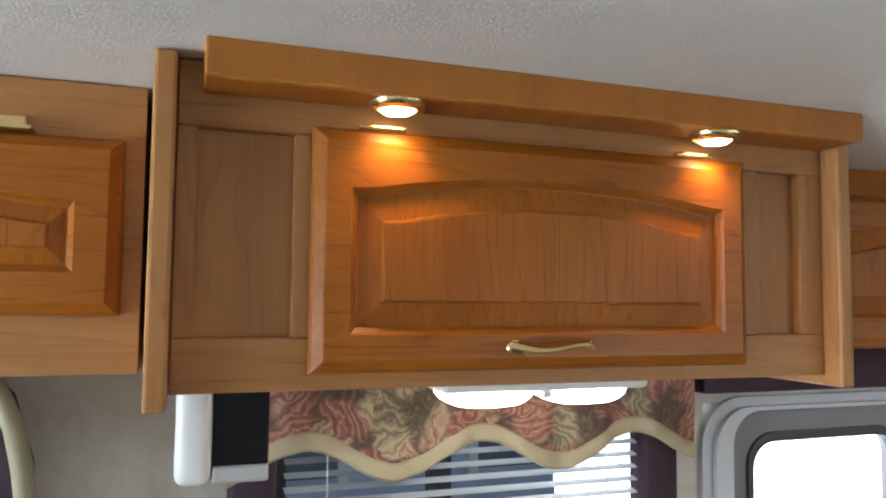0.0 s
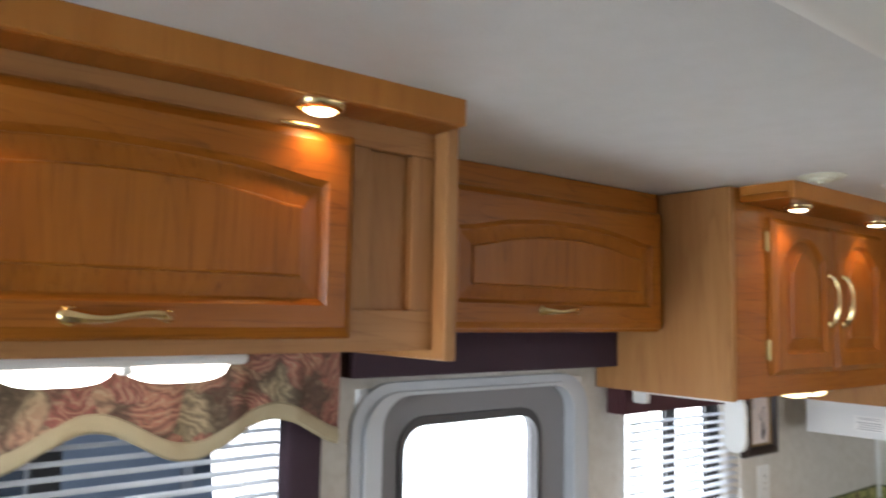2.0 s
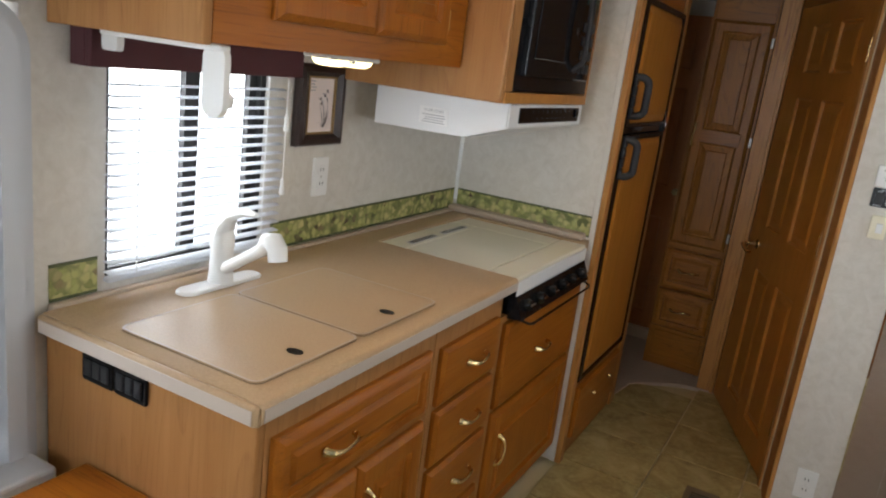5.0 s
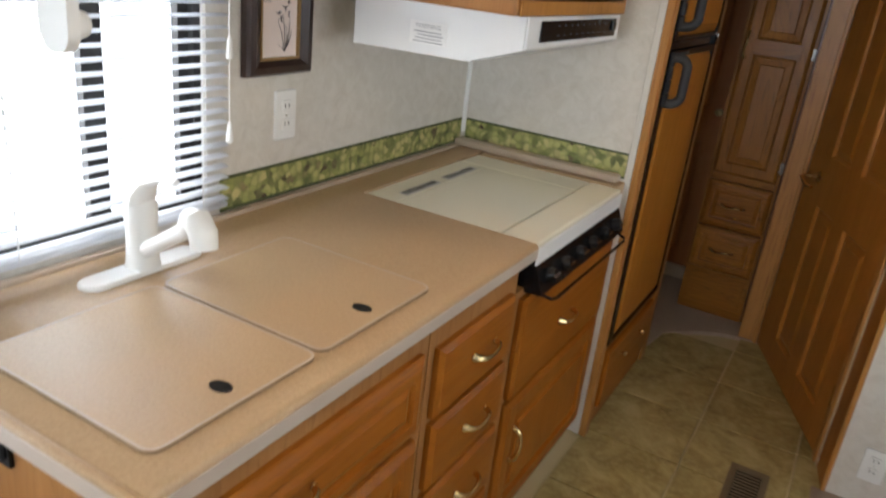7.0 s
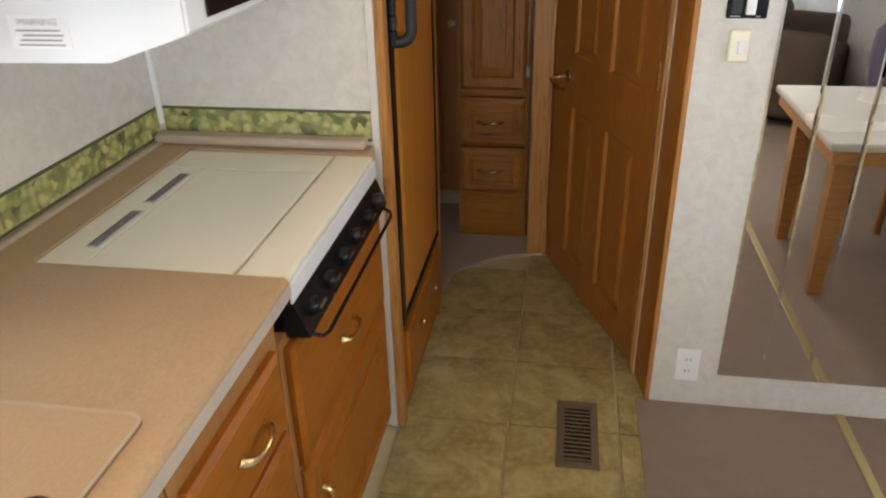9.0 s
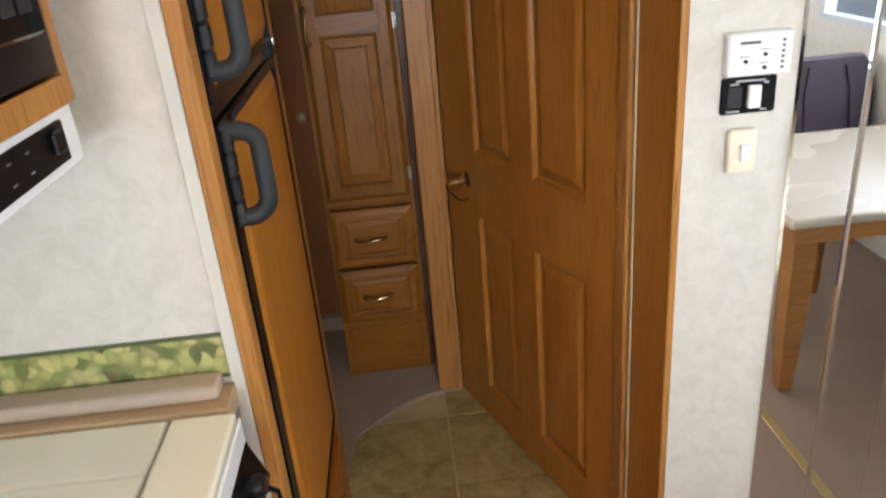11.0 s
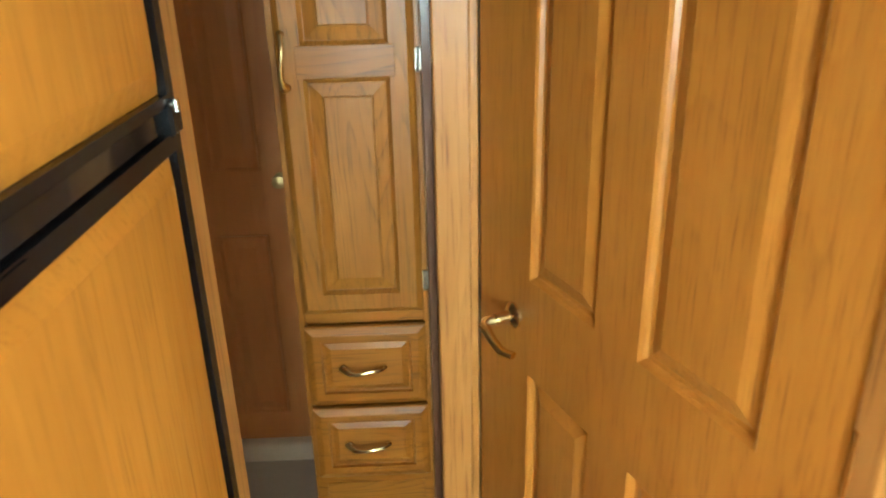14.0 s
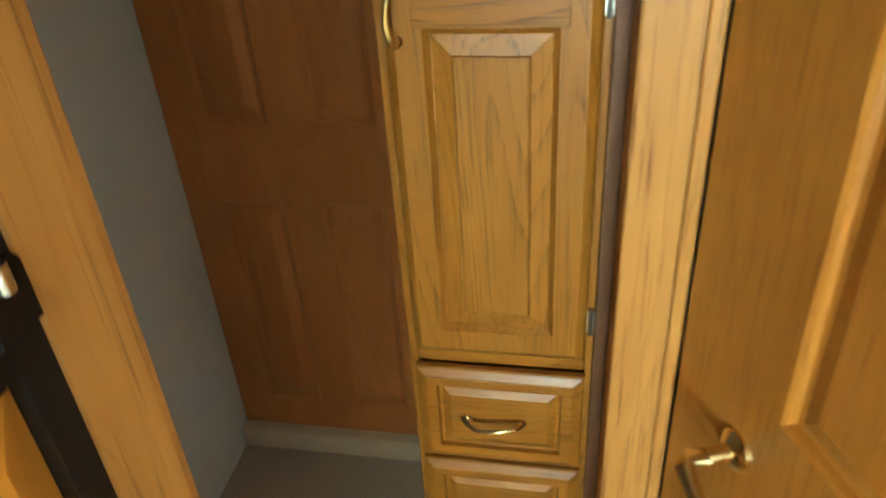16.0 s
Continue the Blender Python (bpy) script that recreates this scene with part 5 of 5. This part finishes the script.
# ---- bath door, set across the corner ----
A2, B2 = Vector((1.0145, 1.1845)), Vector((1.3187, 0.4227))
ang = math.degrees(math.atan2(B2.y - A2.y, B2.x - A2.x))
t = thing("door_2", pose(A2.x, A2.y, 0, 0, 0, ang), "brown six-panel bath door, closed, with a brass lever", "door", "", "structure")
DL, DR = -0.015, 0.82
fields = [(a, b, e, f) for a, b in ((0.18, 0.378), (0.484, 0.706)) for e, f in ((0.130, 0.735), (0.930, 1.515), (1.62, 1.82))]
leaf = moulded_leaf(t, DL, DR, 0.012, 1.90, fields, DOOR_WOOD)
lv = part("lever_rose", lathe([(0.026, 0.0), (0.026, 0.004), (0.020, 0.009), (0.011, 0.012), (0.010, 0.040), (0.0001, 0.041)], 20, "y"), BRASS, leaf, "brass lever handle", True)
lv.location = (0.125, 0, 0.836)
part("lever", tube([(0.0, -0.034, 0.0), (-0.004, -0.056, -0.001), (0.004, -0.066, -0.004), (0.040, -0.068, -0.016), (0.075, -0.066, -0.024), (0.098, -0.056, -0.022)], [0.012, 0.012, 0.011, 0.009, 0.009, 0.009], 10, None, 0.6), BRASS, lv, "", True)
for z in (0.25, 1.0, 1.7):
    part("hinge", tube([(DR + 0.004, -0.004, z - 0.04), (DR + 0.004, -0.004, z + 0.04)], 0.005, 8), BRASS, leaf, "", True)
part("head_stop", boxes((DL, DR + 0.05, 0.0, 0.04, 1.903, CEIL), bevel=0.002), OAK_BROWN_H, t)
# jambs
t = thing("door_jamb", pose(0.922, 1.212, 0), "brown oak left jamb of the bath door", "jamb", "bath door jambs", "structure")
part("post", boxes((0.0, 0.078, 0.0, 0.12, 0, CEIL), bevel=0.004, segments=2), OAK_EDGE, t)
part("bead", boxes((0.066, 0.084, -0.010, -0.0005, 0, CEIL), bevel=0.003), OAK_EDGE, t)
t = thing("door_jamb", pose(1.327, 0.416, 0, 0, 0, -80), "brown oak right jamb of the bath door", "jamb", "bath door jambs", "structure")
part("casing", boxes((0.0365, 0.190, 0.0, 0.022, 0, CEIL), bevel=0.003), DOOR_WOOD, t)
part("stop", boxes((-0.012, 0.036, -0.012, 0.022, 0, CEIL), bevel=0.006, segments=3), OAK_EDGE, t)
# cream strip added for the bright line of light beside the stop
part("weather_strip", boxes((0.0465, 0.0505, -0.005, -0.0005, 0, CEIL), bevel=0.001), plain("cream_strip", (0.52, 0.42, 0.27), 0.4), t, "thin cream strip in place of light leaking at the door stop")
part("corner_edge", boxes((0.1905, 0.198, -0.004, 0.012, 0, CEIL), bevel=0.004, segments=2), OAK_EDGE, t)

# ---- dark door behind ----
t = thing("door_3", pose(0.015, 1.748, 0.052), "dark brown six-panel door, closed", "door", "", "structure")
fields = [(a, b, e, f) for a, b in ((0.085, 0.225), (0.315, 0.455)) for e, f in ((0.11, 0.70), (0.88, 1.44), (1.54, 1.75))]
leaf = moulded_leaf(t, 0.0, 0.55, 0.0, 1.83, fields, DOOR_DARK, 0.03)
part("knob", lathe([(0.016, 0.0), (0.016, 0.004), (0.007, 0.008), (0.007, 0.022), (0.018, 0.030), (0.017, 0.042), (0.0001, 0.046)], 16, "y"), AGED_BRASS, leaf, "small aged brass knob", True).location = (0.505, 0, 0.86)

# ---- things on the partition ----
PY = 0.227
t = thing("tank_monitor", pose(1.432, PY, 1.262), "white tank-level monitor panel with small lamps and print", "monitor panel")
part("case", boxes((0, 0.112, -0.022, 0, 0, 0.072), bevel=0.004, segments=2), WHITE, t)
f = part("face", boxes((0.004, 0.108, -0.0235, -0.0215, 0.004, 0.068)), plain("white_face", (0.84, 0.84, 0.83), 0.4), t)
part("print_bar", boxes((0.02, 0.055, -0.0242, -0.0234, 0.054, 0.0585)), INK, f)
for x, z in ((0.031, 0.026), (0.064, 0.036), (0.064, 0.014)):
    b = part("button", lathe([(0.0035, 0.0236), (0.003, 0.027), (0.0001, 0.0275)], 10, "y"), GREY_HANDLE, f, "", True)
    b.location = (x, 0, z)
    part("print_mark", boxes((x - 0.010, x + 0.006, -0.0242, -0.0234, z + 0.007, z + 0.009)), GREY_PRINT, f)
for k in range(6):
    part("lamp", boxes((0.092, 0.097, -0.0248, -0.0234, 0.010 + k * 0.009, 0.014 + k * 0.009)), INK, f)
t = thing("slide_switch", pose(1.434, PY, 1.194), "black slide-out room switch plate with a white rocker", "switch", "partition switches")
part("plate", slab(rounded(0, 0.097, 0, 0.064, 0.005, 3), -0.005, 0, 0.0015), BLACK, t)
part("rocker", boxes((0.045, 0.068, -0.014, -0.0045, 0.010, 0.050), bevel=0.003, segments=2), WHITE, t, "white rocker")
part("blank", boxes((0.012, 0.036, -0.0062, -0.0048, 0.012, 0.048)), GASKET, t)
for x0, x1, z in ((0.024, 0.076, 0.056), (0.010, 0.034, 0.004), (0.07, 0.082, 0.004), (0.014, 0.03, 0.051), (0.074, 0.082, 0.051)):
    part("print_mark", boxes((x0, x1, -0.0058, -0.0048, z, z + 0.003)), LINEN, t)
t = thing("light_switch", pose(1.450, PY, 1.088), "ivory light switch with a white rocker", "switch", "partition switches")
part("plate", boxes((0, 0.052, -0.014, 0, 0, 0.080), bevel=0.006, segments=3), IVORY, t, "", True)
part("rocker", boxes((0.020, 0.040, -0.0195, -0.0135, 0.022, 0.055), bevel=0.003, segments=2), WHITE, t)
outlet(pose(1.474, PY, 0.095), "white duplex outlet low on the partition", WHITE)
t = thing("wall_speaker", pose(1.545, PY, 1.842), "round pale wall speaker", "speaker")
part("grille", lathe([(0.062, 0.0), (0.062, 0.006), (0.054, 0.010), (0.0001, 0.011)], 28, "y"), plain("pale_grille", (0.5, 0.5, 0.5), 0.6), t, "", True)

# mirror panels
t = thing("mirror", pose(1.566, PY, 0.124), "tall frameless wall mirror above the skirting", "mirror")
for k in range(3):
    x0 = k * 0.13 if k < 2 else 0.26
    x1 = 0.1295 if k == 0 else (0.2595 if k == 1 else 0.95)
    part("panel", loft([[(x, y, z) for x, z in ((x0 + m, m), (x1 - m, m), (x1 - m, 1.62 - m), (x0 + m, 1.62 - m))] for m, y in ((0, 0), (0, -0.004), (0.006, -0.006))]), MIRROR, t)

# ---- floor register and tiles ----
t = thing("floor_register", pose(1.146, 0.034, 0.001), "brown metal floor register", "register")
bronze = plain("brown_metal", (0.19, 0.14, 0.085), 0.45, 0.3)
part("frame", ring_frame([(-0.062, -0.15), (0.062, -0.15), (0.062, 0.15), (-0.062, 0.15)], [(-0.040, -0.125), (0.040, -0.125), (0.040, 0.125), (-0.040, 0.125)], -0.005, 0.0), bronze, t).rotation_euler = (radians(-90), 0, 0)
part("well", boxes((-0.041, 0.041, -0.126, 0.126, -0.002, 0.0005)), BLACK, t)
for k in range(14):
    part("slat", boxes((-0.040, 0.040, -0.118 + k * 0.018, -0.112 + k * 0.018, 0.001, 0.0045)), bronze, t)

# ---- ceiling fittings ----


def ceiling_lamp(x, y, sx, sy, label):
    t = thing("ceiling_light", pose(x, y, CEIL), label, "ceiling lamp", "ceiling lights")
    part("base", boxes((-sx / 2, sx / 2, -sy / 2, sy / 2, -0.018, -0.0005), bevel=0.005), plain("ivory_base", (0.62, 0.58, 0.42), 0.4), t)
    rows = [(1.0, -0.018), (1.0, -0.03), (0.94, -0.05), (0.82, -0.064), (0.6, -0.07)]
    part("diffuser", loft([[(u * k * (sx / 2 - 0.01), v * k * (sy / 2 - 0.01), z) for u, v in ((-1, -1), (1, -1), (1, 1), (-1, 1))] for k, z in rows]), LAMP_CEILING, t, "glowing ribbed diffuser")


ceiling_lamp(1.235, -0.475, 0.20, 0.14, "small lit ceiling lamp with a white diffuser")
ceiling_lamp(1.305, -1.69, 0.30, 0.56, "large lit ceiling lamp with a white diffuser")
t = thing("skylight", pose(1.33, -0.88, CEIL), "amber-lit roof vent recess with a pale frame", "roof vent")
part("frame", ring_frame(rounded(-0.30, 0.30, -0.25, 0.25, 0.03, 4), rounded(-0.245, 0.245, -0.205, 0.205, 0.02, 4), 0.0, 0.016), plain("ivory_frame", (0.62, 0.6, 0.5), 0.4), t).rotation_euler = (radians(-90), 0, 0)
# no lamp here: the cover is made to glow like daylight coming through
part("cover", boxes((-0.246, 0.246, -0.206, 0.206, -0.006, -0.0005)), SKYLIGHT, t, "amber cover that glows in place of daylight")
for k in range(3):
    part("rib", boxes((-0.245, 0.245, -0.11 + k * 0.10, -0.10 + k * 0.10, -0.010, -0.0065)), plain("amber_rib", (0.6, 0.4, 0.16), 0.4), t)


def ceiling_vent(x, y, r, label, mat):
    t = thing("ceiling_vent", pose(x, y, CEIL), label, "ceiling vent", "ceiling vents")
    part("flange", lathe([(r, -0.0005), (r, -0.003), (r * 0.9, -0.006), (r * 0.62, -0.007), (r * 0.6, -0.004), (r * 0.55, -0.004), (r * 0.53, -0.010), (r * 0.42, -0.013), (0.0001, -0.014)], 28), mat, t, "", True)
    part("dial", lathe([(r * 0.2, -0.0135), (r * 0.18, -0.017), (0.0001, -0.0175)], 14), mat, t, "", True)


ivory_vent = plain("ivory_vent", (0.6, 0.6, 0.48), 0.45)
ceiling_vent(0.595, -1.70, 0.048, "small round ivory ceiling vent", ivory_vent)
ceiling_vent(0.865, -1.75, 0.085, "round ivory ceiling vent", ivory_vent)
ceiling_vent(0.685, -1.465, 0.06, "flat round pale ceiling cap", plain("pale_cap", (0.66, 0.69, 0.72), 0.5))
ceiling_vent(0.875, -0.30, 0.06, "round pale ceiling vent by the hall", plain("pale_cap_hall", (0.55, 0.55, 0.55), 0.5))
ceiling_vent(0.85, 0.35, 0.06, "round pale ceiling vent in the hall", plain("pale_cap_rear", (0.55, 0.55, 0.55), 0.5))
t = thing("air_conditioner", pose(1.34, -2.49, CEIL), "ivory ceiling air-conditioner shroud with louvres", "air conditioner")
part("shroud", loft([[(x * k, y * k, z) for x, y in rounded(-0.34, 0.34, -0.30, 0.30, 0.06, 4)] for k, z in ((1.0, -0.0005), (0.99, -0.02), (0.9, -0.04), (0.86, -0.042))]), plain("ivory_shroud", (0.66, 0.65, 0.6), 0.45), t, "", True)
for j in range(2):
    for k in range(8):
        part("louvre", boxes((-0.10 + k * 0.026, -0.085 + k * 0.026, -0.10 + j * 0.22, 0.02 + j * 0.22, -0.047, -0.0425), bevel=0.001), WHITE, t)

# ---- living area, seen in the mirror ----
t = thing("dinette_table", pose(2.44, -0.90, 0.004), "oak dinette table with a pale laminate top", "table")
part("tabletop", boxes((-0.45, 0.45, -0.40, 0.42, 0.615, 0.648), bevel=0.01, segments=2), TABLETOP, t, "pale laminate top")
part("apron", boxes((-0.43, 0.43, -0.385, 0.405, 0.56, 0.6145), bevel=0.004), TABLE_WOOD, t)
for x in (-0.40, 0.34):
    for y in (-0.20, 0.31):
        part("leg", loft([[(x + 0.03 + u * s, y + 0.03 + v * s, z) for u, v in ((-1, -1), (1, -1), (1, 1), (-1, 1))] for s, z in ((0.022, 0.0), (0.034, 0.30), (0.036, 0.5595))]), TABLE_WOOD, t)


def dining_chair(m, label):
    t = thing("dining_chair", m, label, "chair", "dinette chairs")
    part("seat", boxes((-0.23, 0.23, -0.23, 0.23, 0.40, 0.48), bevel=0.03, segments=3), PURPLE, t, "mauve cushioned seat", True)
    rows = []
    for z, wd, yy in ((0.46, 0.21, 0.22), (0.56, 0.225, 0.235), (0.70, 0.23, 0.255), (0.82, 0.215, 0.275), (0.86, 0.18, 0.28)):
        rows.append([(u * wd, yy + v, z) for u, v in ((-1, 0), (-0.9, -0.025), (-0.3, -0.035), (0.3, -0.035), (0.9, -0.025), (1, 0), (1, 0.04), (-1, 0.04))])
    b = part("backrest", loft(rows), PURPLE, t, "mauve padded backrest", True)
    for u in (-0.1, 0.1):
        part("seam", tube([(u, 0.184, 0.48), (u, 0.196, 0.58), (u, 0.219, 0.72), (u * 0.8, 0.240, 0.83)], 0.004, 6), PLUM, b)
    for x in (-0.2, 0.2):
        for y in (-0.2, 0.2):
            part("leg", tube([(x, y, 0.0), (x, y, 0.40)], [0.016, 0.022], 8), TABLE_WOOD, t, "", True)


dining_chair(pose(2.71, -1.36, 0.004, 0, 0, 180), "mauve upholstered dinette chair with oak legs")
dining_chair(pose(2.72, -0.28, 0.004, 0, 0, 0), "mauve upholstered dinette chair by the partition")


def recliner(m, label):
    t = thing("recliner", m, label, "armchair", "armchairs")
    part("seat", boxes((-0.3, 0.3, -0.38, 0.25, 0.12, 0.45), bevel=0.06, segments=4), BROWN_PLUSH, t, "", True)
    for s in (-1, 1):
        part("arm", boxes((s * 0.40 - 0.09, s * 0.40 + 0.09, -0.40, 0.30, 0.05, 0.60), bevel=0.07, segments=4), BROWN_PLUSH, t, "", True)
    for k in range(3):
        part("back_cushion", boxes((-0.31, 0.31, 0.20 + k * 0.04, 0.44 + k * 0.04, 0.40 + k * 0.21, 0.63 + k * 0.21), bevel=0.07, segments=4), BROWN_PLUSH, t, "", True)
    part("base", boxes((-0.28, 0.28, -0.3, 0.3, 0.0, 0.12), bevel=0.01), BLACK, t)


recliner(pose(2.50, -3.25, 0.004, 0, 0, 120), "brown plush recliner armchair on the carpet")
recliner(pose(2.3, -4.4, 0.004, 0, 0, 0), "brown plush driver's seat before the windscreen")
recliner(pose(0.65, -4.6, 0.004, 0, 0, 0), "brown plush passenger seat before the windscreen")
for nm, y0, y1 in (("window_3", -2.1, -0.15), ("window_4", -3.6, -2.3)):
    t = thing(nm, pose(2.95, y1, 0.95, 0, 0, -90), "slide-out window with a white blind", "window", "", "structure")
    w = y1 - y0
    part("window_frame", ring_frame([(0, 0), (w, 0), (w, 0.67), (0, 0.67)], [(0.03, 0.03), (w - 0.03, 0.03), (w - 0.03, 0.64), (0.03, 0.64)], -0.012, 0.05), FRAME_WHITE, t)
    p = part("pane", boxes((0.031, w - 0.031, 0.045, 0.05, 0.031, 0.639)), GLASS, t)
    p.visible_shadow = False
    part("head_rail", boxes((0.03, w - 0.03, -0.03, -0.013, 0.60, 0.66), bevel=0.003), SLAT, t)
    for k in range(12):
        part("slat", boxes((0.035, w - 0.035, -0.035, -0.012, 0.24 + k * 0.03, 0.2412 + k * 0.03)), SLAT, t)
t = thing("windscreen", pose(0.0, -5.6, 0.0, 0, 0, 180), "wide windscreen in a dark frame", "window", "", "structure")
part("window_frame", ring_frame([(-2.4, 0.95), (-0.35, 0.95), (-0.35, 1.75), (-2.4, 1.75)], [(-2.35, 1.0), (-0.4, 1.0), (-0.4, 1.7), (-2.35, 1.7)], -0.01, 0.05), GASKET, t)
p = part("pane", boxes((-2.349, -0.401, 0.03, 0.036, 1.001, 1.699)), GLASS, t)
p.visible_shadow = False

# ---- vinyl tiles, each a piece of the floor ----
floor = bpy.data.objects["floor"]
S, G = 0.335, 0.0075
tile_me = mesh_of(boxes((-S / 2 + G / 2, S / 2 - G / 2, -S / 2 + G / 2, S / 2 - G / 2, -0.0115, 0.0), bevel=0.001), "tile")
tile_me.materials.append(VINYL)
for i in range(-1, 2):
    for j in range(-14, 4):
        x, y = 0.935 + (i + 0.5) * S, 0.053 + (j + 0.5) * S
        if i == -1 and y > 1.0:
            continue
        if i == 1 and y > 0.6:
            continue
        ob = new("tile", tile_me)
        ob.parent = floor
        ob.location = (x, y, 0.0)
